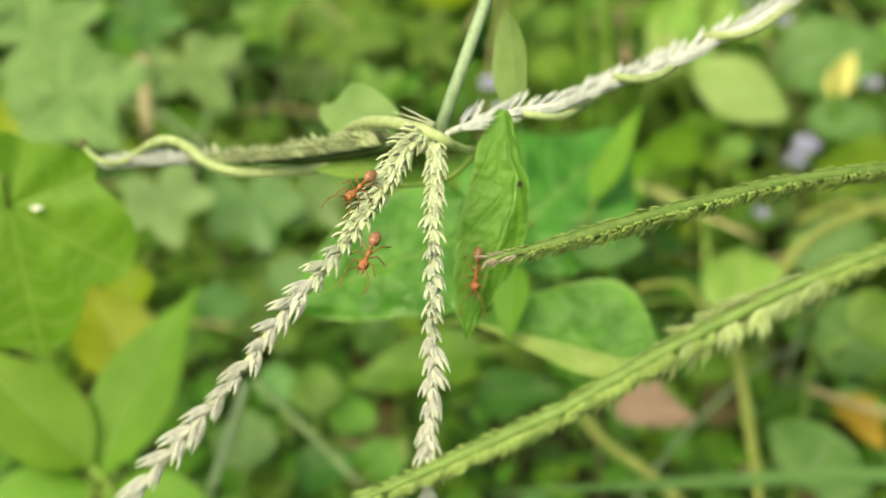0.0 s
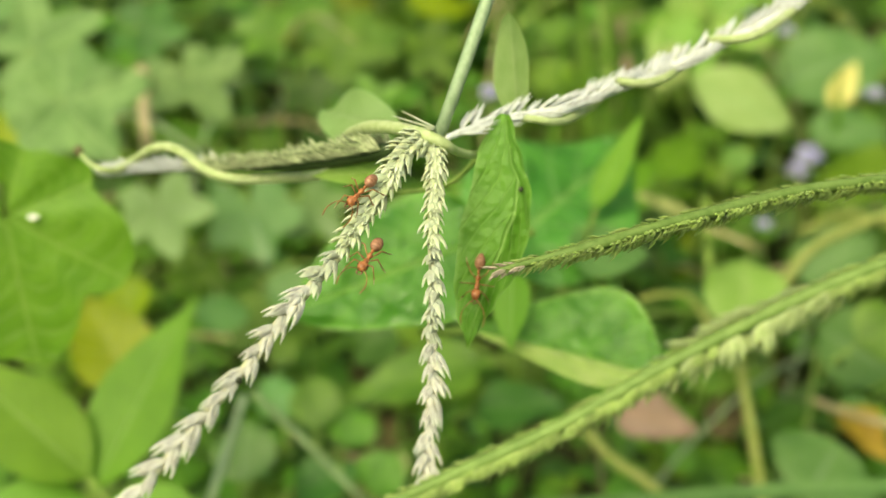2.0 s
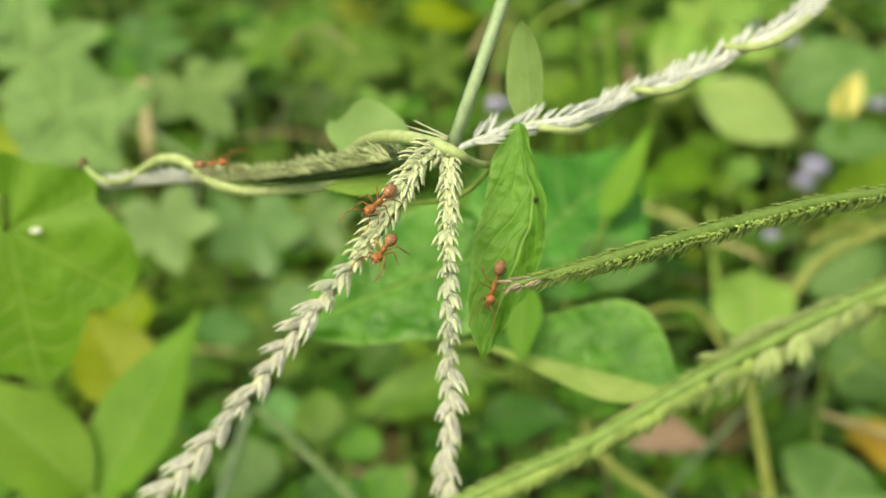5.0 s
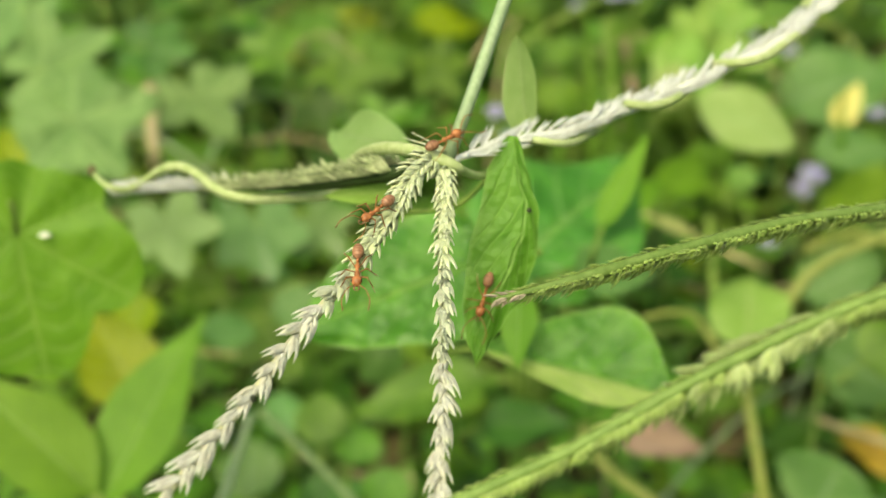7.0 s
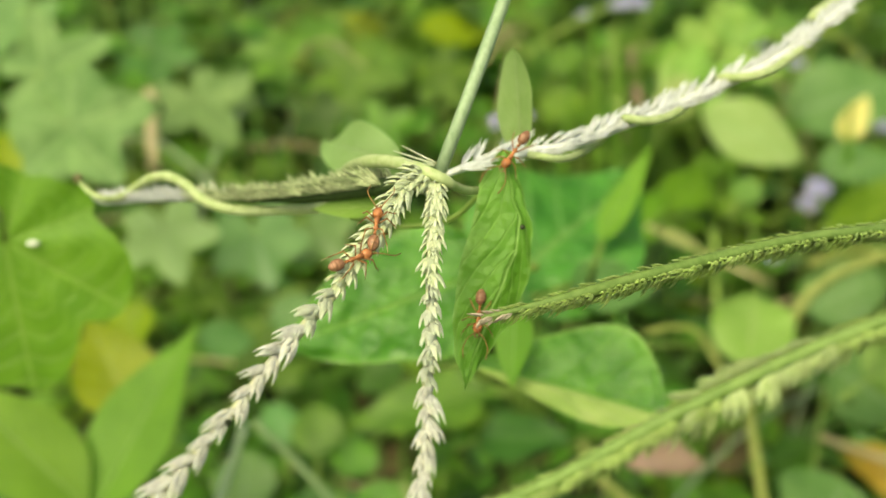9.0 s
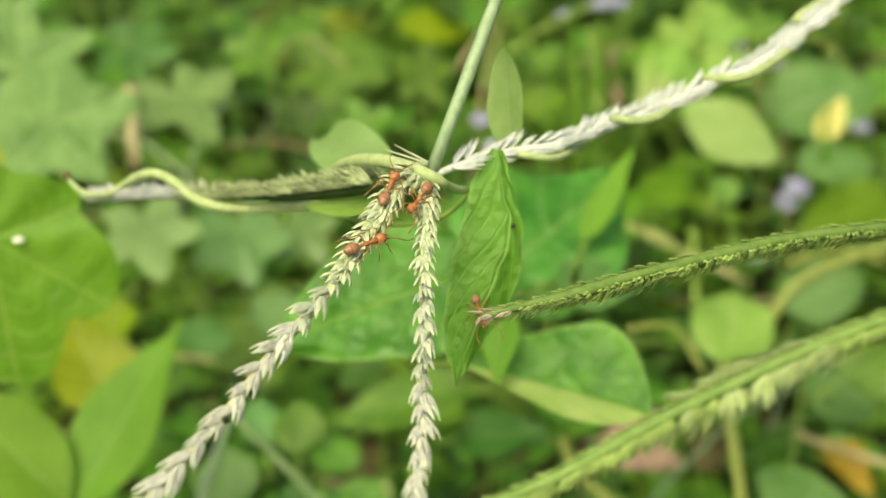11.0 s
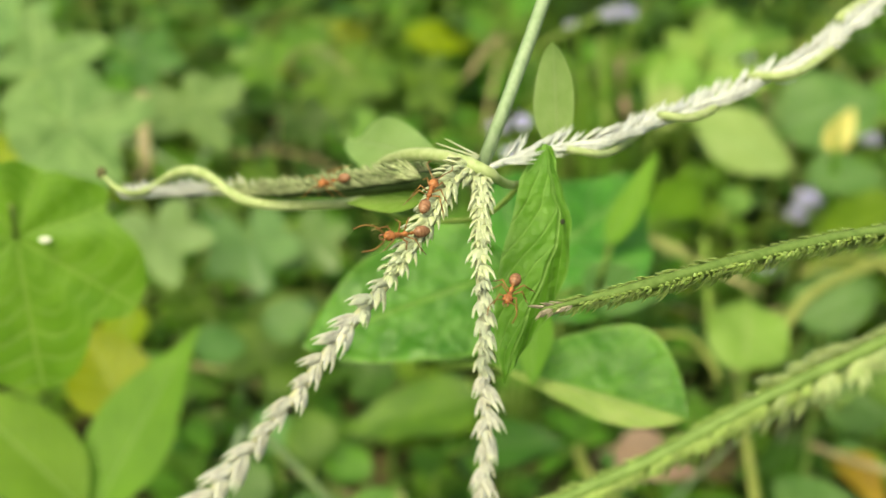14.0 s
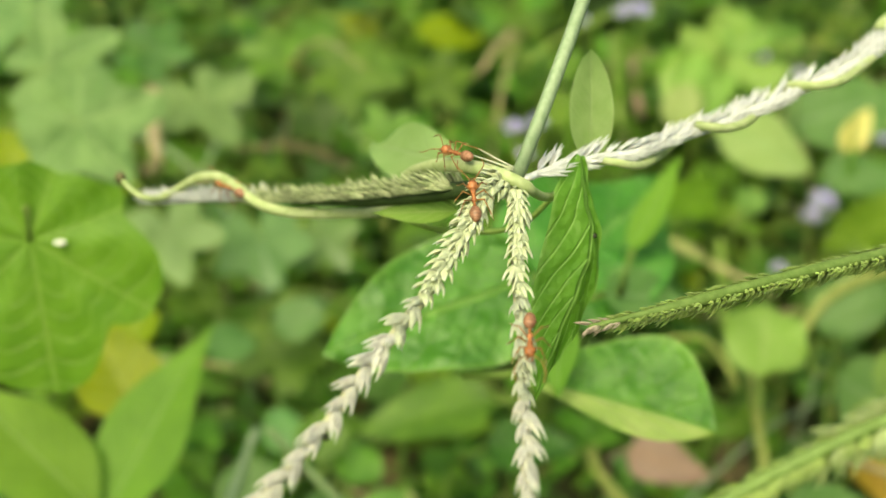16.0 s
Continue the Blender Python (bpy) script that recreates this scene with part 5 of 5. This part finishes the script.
def ant():
    a = thing("ant", "orange-red weaver ant with long thin legs", "ant", group="ants on the grass")
    bm = bmesh.new()
    blob_into(bm, (0, 0.0031, 0.0002), (0.00088, 0.00098, 0.00070), 10, 12)
    for v in bm.verts:
        f = (v.co.y - 0.0031) / 0.00098
        v.co.x *= 1.0 - 0.22 * max(0, f) + 0.05 * max(0, -f)
    head = part("head", bm, M_ANT, a)
    for s in (1, -1):
        bm = bmesh.new()
        blob_into(bm, (s * 0.0007, 0.0032, 0.00046), (0.00016, 0.00022, 0.00018), 6, 8)
        part("eye", bm, M_EYE, head, "black eye")
        bm = bmesh.new()
        tube_into(bm, spline([(s * 0.0003, 0.004, 0.00005), (s * 0.0004, 0.0045, 0.0), (s * 0.00006, 0.0048, -0.00005)], 6), taper(0.00017, 0.00006), 6)
        part("mandible", bm, M_GASTER, head)
        bm = bmesh.new()
        tube_into(bm, spline([(s * 0.00025, 0.0039, 0.0003), (s * 0.0011, 0.0049, 0.0009), (s * 0.0016, 0.0056, 0.001)], 8), taper(0.00011, 0.00008), 6)
        tube_into(bm, spline([(s * 0.0016, 0.0056, 0.001), (s * 0.0021, 0.0070, 0.0006), (s * 0.0019, 0.0086, 0.0001)], 8), taper(0.00008, 0.0001), 6)
        part("antenna", bm, M_LEG, head)
    bm = bmesh.new()
    blob_into(bm, (0, 0.0018, 0.0001), (0.00046, 0.00080, 0.0005), 8, 10)
    blob_into(bm, (0, 0.0009, 0.00005), (0.00032, 0.0006, 0.00034), 8, 10)
    blob_into(bm, (0, 0.0002, 0.0001), (0.00043, 0.00062, 0.00046), 8, 10)
    tube_into(bm, spline([(0, 0.0023, 0.0001), (0, 0.0028, 0.0002)], 3), 0.00026, 8)
    part("thorax", bm, M_ANT, a)
    bm = bmesh.new()
    tube_into(bm, spline([(0, -0.0002, 0.0), (0, -0.0011, -0.00005), (0, -0.0017, 0.0)], 8), 0.00017, 8)
    blob_into(bm, (0, -0.0009, 0.0001), (0.0003, 0.00036, 0.00038), 6, 8)
    part("petiole", bm, M_ANT, a)
    bm = bmesh.new()
    blob_into(bm, (0, -0.0028, 0.00015), (0.00102, 0.0015, 0.00094), 14, 14)
    for v in bm.verts:
        f = (v.co.y + 0.0028) / 0.0015
        k = 1 - 0.25 * max(0, -f) + 0.025 * math.cos(f * 14)
        v.co.x *= k
        v.co.z *= k
    part("gaster", bm, M_GASTER, a, "brownish banded gaster")
    legs = []
    for s in (1, -1):
        for hip, knee, foot, toe in (((0.0003, 0.0021, -0.0001), (0.0017, 0.0032, 0.0008), (0.0026, 0.0042, -0.0006), (0.0029, 0.0049, -0.0012)),
                                     ((0.0003, 0.0012, -0.0001), (0.0019, 0.0013, 0.001), (0.0032, 0.0011, -0.0006), (0.0037, 0.0009, -0.0012)),
                                     ((0.0003, 0.0003, -0.0001), (0.0017, -0.0009, 0.001), (0.0028, -0.0029, -0.0005), (0.0032, -0.0040, -0.0012))):
            hx = Vector((s * hip[0], hip[1], hip[2]))
            bm, toes = leg_bm(s, hip, knee, foot, toe)
            for b in (bm, toes):
                bmesh.ops.translate(b, verts=b.verts[:], vec=-hx)
            leg = part("leg", bm, M_LEG, a, m=Matrix.Translation(hx))
            part("tarsus", toes, M_TARSUS, leg, "pale thin tarsus", Matrix.Translation(hx))
            legs.append((leg, hx, s))
    return a, legs


# ---- what moves ----
def gait(legs, spans, swing=13.0):
    """Legs swing in two sets of three while the ant walks, and rest between; spans: (start, end) of walking."""
    for n, (leg, hip, side) in enumerate(legs):
        rows = []
        for k in range(81):
            t = k * 0.2
            moving = any(a <= t <= b for a, b in spans)
            sway = (swing if moving else 3.0) * math.sin((5.2 if moving else 1.1) * t * 2.0 + (math.pi if n % 2 else 0))
            rows.append((t, pose(hip.x, hip.y, hip.z, 0, side * 0.4 * sway, sway)))
        walk(leg, rows)


def motions():
    insect, legs = ant()
    walk(insect, [(0.0, pose(0.0442, 0.1935, 0.3915, -4.2, -20.7, 152.1)),
               (1.5, pose(0.0443, 0.1936, 0.3913, -5.9, -20.5, 153.1)),
               (2.1, pose(0.0446, 0.1936, 0.3913, -5.9, -20.3, 153.7)),
               (2.4, pose(0.0444, 0.1935, 0.3912, -9.4, -14.6, 162.6)),
               (3.5, pose(0.0445, 0.1933, 0.3912, -9.9, -15.5, 161.8)),
               (4.2, pose(0.0449, 0.1937, 0.3910, -6.5, -20.0, 154.8)),
               (6.3, pose(0.0456, 0.1952, 0.3912, -2.8, -24.0, 148.2)),
               (7.0, pose(0.0452, 0.1945, 0.3912, -1.8, -24.9, 146.5)),
               (7.5, pose(0.0450, 0.1956, 0.3917, 3.9, -30.1, 135.5)),
               (8.0, pose(0.0459, 0.1953, 0.3913, 23.3, -38.0, 90.2)),
               (8.2, pose(0.0462, 0.1952, 0.3911, 21.4, -38.0, 96.7)),
               (8.8, pose(0.0466, 0.1938, 0.3904, 25.9, -6.9, 12.2)),
               (9.4, pose(0.0479, 0.1975, 0.3911, 10.6, 12.6, -13.9)),
               (10.3, pose(0.0491, 0.2014, 0.3917, 5.5, 16.1, -19.7)),
               (11.0, pose(0.0497, 0.2036, 0.3922, 9.3, 11.4, -13.4)),
               (11.5, pose(0.0507, 0.2090, 0.3934, 13.4, 6.5, -7.2)),
               (11.9, pose(0.0508, 0.2117, 0.3936, 12.1, -15.1, 21.4)),
               (12.3, pose(0.0474, 0.2168, 0.3921, -13.3, -28.3, 44.8)),
               (12.5, pose(0.0446, 0.2200, 0.3909, -17.6, -29.9, 48.6)),
               (12.9, pose(0.0379, 0.2271, 0.3859, -33.4, -34.7, 64.4)),
               (13.3, pose(0.0343, 0.2284, 0.3827, -50.4, -37.7, 99.9)),
               (13.5, pose(0.0336, 0.2286, 0.3819, -50.2, -37.6, 101.5)),
               (13.9, pose(0.0302, 0.2300, 0.3788, -37.8, -38.4, 85.0)),
               (14.1, pose(0.0281, 0.2310, 0.3769, -30.5, -37.8, 76.7)),
               (14.5, pose(0.0238, 0.2343, 0.3753, -24.1, -36.7, 69.0)),
               (15.0, pose(0.0152, 0.2398, 0.3710, -23.9, -36.9, 70.7)),
               (15.5, pose(0.0092, 0.2445, 0.3696, -18.4, -35.5, 66.4)),
               (16.0, pose(0.0010, 0.2497, 0.3671, 3.0, -31.2, 51.0))])
    gait(legs, ((2.0, 2.6), (6.3, 10.4), (10.9, 16.0)))
    insect, legs = ant()
    walk(insect, [(0.0, pose(0.0459, 0.1820, 0.3866, -11.1, -12.2, 166.2)),
               (1.5, pose(0.0458, 0.1823, 0.3867, -2.4, -15.3, 161.6)),
               (2.1, pose(0.0462, 0.1826, 0.3865, -2.5, -15.5, 161.6)),
               (2.4, pose(0.0462, 0.1842, 0.3870, 15.0, -3.0, 178.9)),
               (3.5, pose(0.0463, 0.1850, 0.3872, 14.6, -5.2, 176.1)),
               (4.2, pose(0.0469, 0.1866, 0.3874, 16.1, -7.7, 173.0)),
               (5.2, pose(0.0457, 0.1856, 0.3878, 2.2, -18.9, 156.8)),
               (6.3, pose(0.0432, 0.1839, 0.3887, 3.3, -27.0, 142.0)),
               (6.6, pose(0.0427, 0.1836, 0.3888, 4.6, -28.0, 139.9)),
               (6.8, pose(0.0424, 0.1834, 0.3889, -8.4, -11.7, 168.0)),
               (7.0, pose(0.0426, 0.1824, 0.3885, -17.5, -1.7, -178.8)),
               (7.2, pose(0.0430, 0.1834, 0.3885, -13.1, 16.1, -154.7)),
               (7.5, pose(0.0431, 0.1850, 0.3892, -32.1, 37.5, -95.3)),
               (7.8, pose(0.0435, 0.1865, 0.3894, -17.9, 35.6, -62.7)),
               (8.2, pose(0.0436, 0.1870, 0.3895, -15.1, 35.2, -60.3)),
               (10.3, pose(0.0443, 0.1883, 0.3896, 0.0, 24.5, -33.7)),
               (11.0, pose(0.0465, 0.1911, 0.3895, -7.4, 31.7, -50.9)),
               (11.5, pose(0.0464, 0.1912, 0.3896, -3.7, 29.6, -45.3)),
               (12.0, pose(0.0456, 0.1911, 0.3900, 2.1, 24.2, -33.7)),
               (12.5, pose(0.0443, 0.1911, 0.3905, 7.4, 16.4, -20.7)),
               (13.1, pose(0.0442, 0.1935, 0.3912, 9.3, 16.5, -20.8)),
               (13.3, pose(0.0441, 0.1939, 0.3914, 16.3, 6.9, -7.7)),
               (13.5, pose(0.0452, 0.1942, 0.3910, 19.9, 2.2, -1.9)),
               (13.9, pose(0.0472, 0.1990, 0.3916, 11.7, 7.0, -8.0)),
               (14.1, pose(0.0476, 0.2002, 0.3918, 7.7, 11.7, -14.2)),
               (14.5, pose(0.0489, 0.2023, 0.3920, 9.4, 11.8, -14.4)),
               (15.0, pose(0.0513, 0.2055, 0.3919, 16.0, 7.3, -8.4)),
               (15.2, pose(0.0516, 0.2085, 0.3918, 20.5, -8.4, 11.6)),
               (15.5, pose(0.0502, 0.2122, 0.3920, -4.5, -26.2, 39.7)),
               (16.0, pose(0.0464, 0.2179, 0.3919, -12.9, -28.2, 43.8))])
    gait(legs, ((2.1, 2.6), (4.0, 8.0), (8.4, 10.4), (11.6, 16.0)))
    insect, legs = ant()
    walk(insect, [(0.0, pose(-0.0647, 0.3183, 0.3145, 38.6, 27.0, -40.9)),
               (2.4, pose(-0.0655, 0.3226, 0.3157, 39.2, 27.4, -40.9)),
               (3.0, pose(-0.0554, 0.3211, 0.3264, 54.4, 36.8, -95.8)),
               (3.4, pose(-0.0292, 0.2713, 0.3570, 41.7, 37.2, -88.9)),
               (3.6, pose(-0.0230, 0.2585, 0.3648, 12.4, 36.6, -99.7)),
               (3.8, pose(-0.0166, 0.2552, 0.3659, 15.1, 34.6, -112.1)),
               (4.0, pose(-0.0121, 0.2533, 0.3674, 21.0, 37.1, -96.1)),
               (4.2, pose(-0.0072, 0.2521, 0.3695, 22.2, 37.4, -91.0)),
               (5.2, pose(0.0111, 0.2440, 0.3710, 16.3, 36.8, -99.5)),
               (5.8, pose(0.0289, 0.2354, 0.3783, 31.2, 35.6, -107.7)),
               (6.3, pose(0.0440, 0.2205, 0.3902, 26.4, 31.9, -122.6)),
               (6.6, pose(0.0504, 0.2140, 0.3933, 26.6, 34.4, -113.8)),
               (7.0, pose(0.0557, 0.2128, 0.3937, 1.1, 30.4, -45.8)),
               (7.5, pose(0.0625, 0.2165, 0.3909, -20.4, 34.0, -56.2)),
               (8.0, pose(0.0660, 0.2202, 0.3903, -6.9, 34.9, -58.9)),
               (8.2, pose(0.0679, 0.2213, 0.3908, 5.5, 36.9, -69.5)),
               (8.7, pose(0.0697, 0.2220, 0.3908, -23.7, 30.5, -127.7)),
               (9.2, pose(0.0687, 0.2201, 0.3891, -13.0, -34.8, 120.4)),
               (9.8, pose(0.0609, 0.2130, 0.3913, 15.1, -25.3, 145.3)),
               (10.3, pose(0.0555, 0.2069, 0.3910, -55.9, -22.8, 149.6)),
               (11.0, pose(0.0547, 0.2038, 0.3903, -6.9, -17.2, 158.1)),
               (11.5, pose(0.0546, 0.1984, 0.3893, -12.2, -9.5, 168.8)),
               (11.9, pose(0.0560, 0.1943, 0.3884, -12.9, -0.8, -179.6)),
               (12.3, pose(0.0564, 0.1894, 0.3871, -11.6, -2.4, 178.3)),
               (12.5, pose(0.0560, 0.1922, 0.3878, -13.0, -16.0, 159.9)),
               (12.7, pose(0.0551, 0.1935, 0.3882, -4.7, -35.5, 115.4)),
               (12.9, pose(0.0540, 0.1948, 0.3885, -0.4, -37.6, 99.4)),
               (13.1, pose(0.0521, 0.1951, 0.3891, 12.1, -37.9, 93.6)),
               (13.3, pose(0.0497, 0.1945, 0.3892, 18.5, -37.8, 98.4)),
               (13.5, pose(0.0493, 0.1936, 0.3891, 16.6, -37.3, 104.1)),
               (13.9, pose(0.0441, 0.1905, 0.3903, 15.2, -36.3, 113.7)),
               (14.1, pose(0.0441, 0.1908, 0.3903, 11.6, -35.5, 117.9)),
               (14.5, pose(0.0424, 0.1870, 0.3899, 0.7, -23.0, 148.8)),
               (14.9, pose(0.0452, 0.1925, 0.3904, 16.8, -37.7, 105.7)),
               (15.2, pose(0.0475, 0.1958, 0.3905, 28.4, -21.4, 30.4)),
               (15.5, pose(0.0485, 0.1994, 0.3912, 17.0, -3.2, 5.0)),
               (16.0, pose(0.0490, 0.2023, 0.3919, 18.4, -2.3, 3.7))])
    gait(legs, ((3.0, 16.0),))
    insect, legs = ant()
    walk(insect, [(0.0, pose(0.0624, 0.2029, 0.3676, -47.9, -6.1, 174.9)),
               (1.5, pose(0.0625, 0.2029, 0.3676, -48.6, -5.8, 175.4)),
               (2.5, pose(0.0625, 0.2027, 0.3674, -47.6, -8.0, 172.0)),
               (3.5, pose(0.0629, 0.2031, 0.3678, -48.4, -6.4, 174.6)),
               (4.2, pose(0.0630, 0.2033, 0.3681, -47.6, -7.0, 173.9)),
               (6.3, pose(0.0623, 0.2039, 0.3688, -38.5, -22.9, 150.2)),
               (6.6, pose(0.0621, 0.2030, 0.3678, -46.8, -11.6, 168.0)),
               (7.0, pose(0.0621, 0.2030, 0.3678, -46.8, -11.6, 168.0)),
               (8.0, pose(0.0616, 0.2037, 0.3686, -43.1, -17.4, 160.5)),
               (8.2, pose(0.0618, 0.2035, 0.3684, -44.3, -16.3, 161.9)),
               (10.3, pose(0.0640, 0.2034, 0.3678, 1.4, 10.8, -163.8)),
               (11.0, pose(0.0644, 0.2035, 0.3680, -7.3, 8.0, -168.1)),
               (11.5, pose(0.0640, 0.2036, 0.3683, -46.7, 10.4, -165.3)),
               (11.9, pose(0.0642, 0.2037, 0.3684, -48.5, 5.4, -171.7)),
               (12.5, pose(0.0634, 0.2038, 0.3688, -45.4, -14.8, 161.7)),
               (12.9, pose(0.0637, 0.2050, 0.3697, -0.9, -15.2, 161.1)),
               (13.3, pose(0.0625, 0.2060, 0.3711, 16.2, -28.4, 137.4)),
               (13.7, pose(0.0617, 0.2056, 0.3708, 0.4, -23.9, 146.8)),
               (14.1, pose(0.0594, 0.1817, 0.3859, 3.1, -10.3, 167.7)),
               (14.5, pose(0.0577, 0.1816, 0.3858, -14.6, -13.7, 163.1)),
               (15.0, pose(0.0567, 0.1785, 0.3852, -20.1, -3.7, 176.2)),
               (15.5, pose(0.0567, 0.1769, 0.3850, -16.2, -1.0, 179.6)),
               (16.0, pose(0.0565, 0.1769, 0.3850, -10.5, -2.3, 177.8))])
    gait(legs, ((4.2, 8.0), (8.2, 10.4), (11.2, 16.0)))
    walk(spike_upper, [(0.0, pose(0.2700, 0.2400, -0.0000)), (0.5, pose(0.2716, 0.2399, -0.0003)), (1.0, pose(0.2709, 0.2399, -0.0002)), (1.5, pose(0.2705, 0.2398, -0.0004)), (2.0, pose(0.2711, 0.2395, -0.0007)), (2.5, pose(0.2689, 0.2391, -0.0014)), (3.0, pose(0.2697, 0.2393, -0.0010)), (3.5, pose(0.2699, 0.2391, -0.0014)), (4.0, pose(0.2710, 0.2398, -0.0004)), (6.5, pose(0.2708, 0.2388, -0.0019)), (7.0, pose(0.2698, 0.2388, -0.0018)), (7.5, pose(0.2700, 0.2390, -0.0015)), (8.0, pose(0.2691, 0.2390, -0.0015)), (10.5, pose(0.2695, 0.2388, -0.0018)), (11.0, pose(0.2703, 0.2390, -0.0016)), (11.5, pose(0.2705, 0.2392, -0.0012)), (12.0, pose(0.2705, 0.2391, -0.0015)), (12.5, pose(0.2705, 0.2390, -0.0015)), (13.0, pose(0.2699, 0.2389, -0.0017)), (13.5, pose(0.2707, 0.2393, -0.0011)), (14.0, pose(0.2710, 0.2390, -0.0016)), (14.5, pose(0.2715, 0.2392, -0.0013)), (15.0, pose(0.2721, 0.2391, -0.0015)), (15.5, pose(0.2722, 0.2391, -0.0014)), (16.0, pose(0.2723, 0.2392, -0.0013))])
    walk(spike_lower, [(0.0, pose(0.2500, 0.1600, 0.0000)), (1.5, pose(0.2501, 0.1598, -0.0004)), (2.5, pose(0.2488, 0.1591, -0.0012)), (3.5, pose(0.2495, 0.1594, -0.0009)), (4.0, pose(0.2501, 0.1597, -0.0005)), (7.0, pose(0.2494, 0.1590, -0.0016)), (8.0, pose(0.2495, 0.1593, -0.0010)), (11.0, pose(0.2500, 0.1591, -0.0014)), (12.5, pose(0.2508, 0.1591, -0.0015)), (13.5, pose(0.2512, 0.1594, -0.0009)), (14.5, pose(0.2519, 0.1595, -0.0009)), (15.5, pose(0.2522, 0.1587, -0.0021)), (16.0, pose(0.2512, 0.1584, -0.0026))])
    lie = upright_leaf.matrix_basis.copy()
    walk(upright_leaf, [(t, lie @ pose(0, 0, 0, 0, a, 0)) for t, a in ((0, 0), (4, 4), (8, 0), (12, 2), (13.5, 5), (14.5, 24), (16, 34))])
    lie = hanging_leaf.matrix_basis.copy()
    walk(hanging_leaf, [(t, lie @ pose(0, 0, 0, 0, a, 0)) for t, a in ((0, 0), (4, 2), (8, -2), (13.5, 0), (14.5, -18), (16, -22))])


motions()
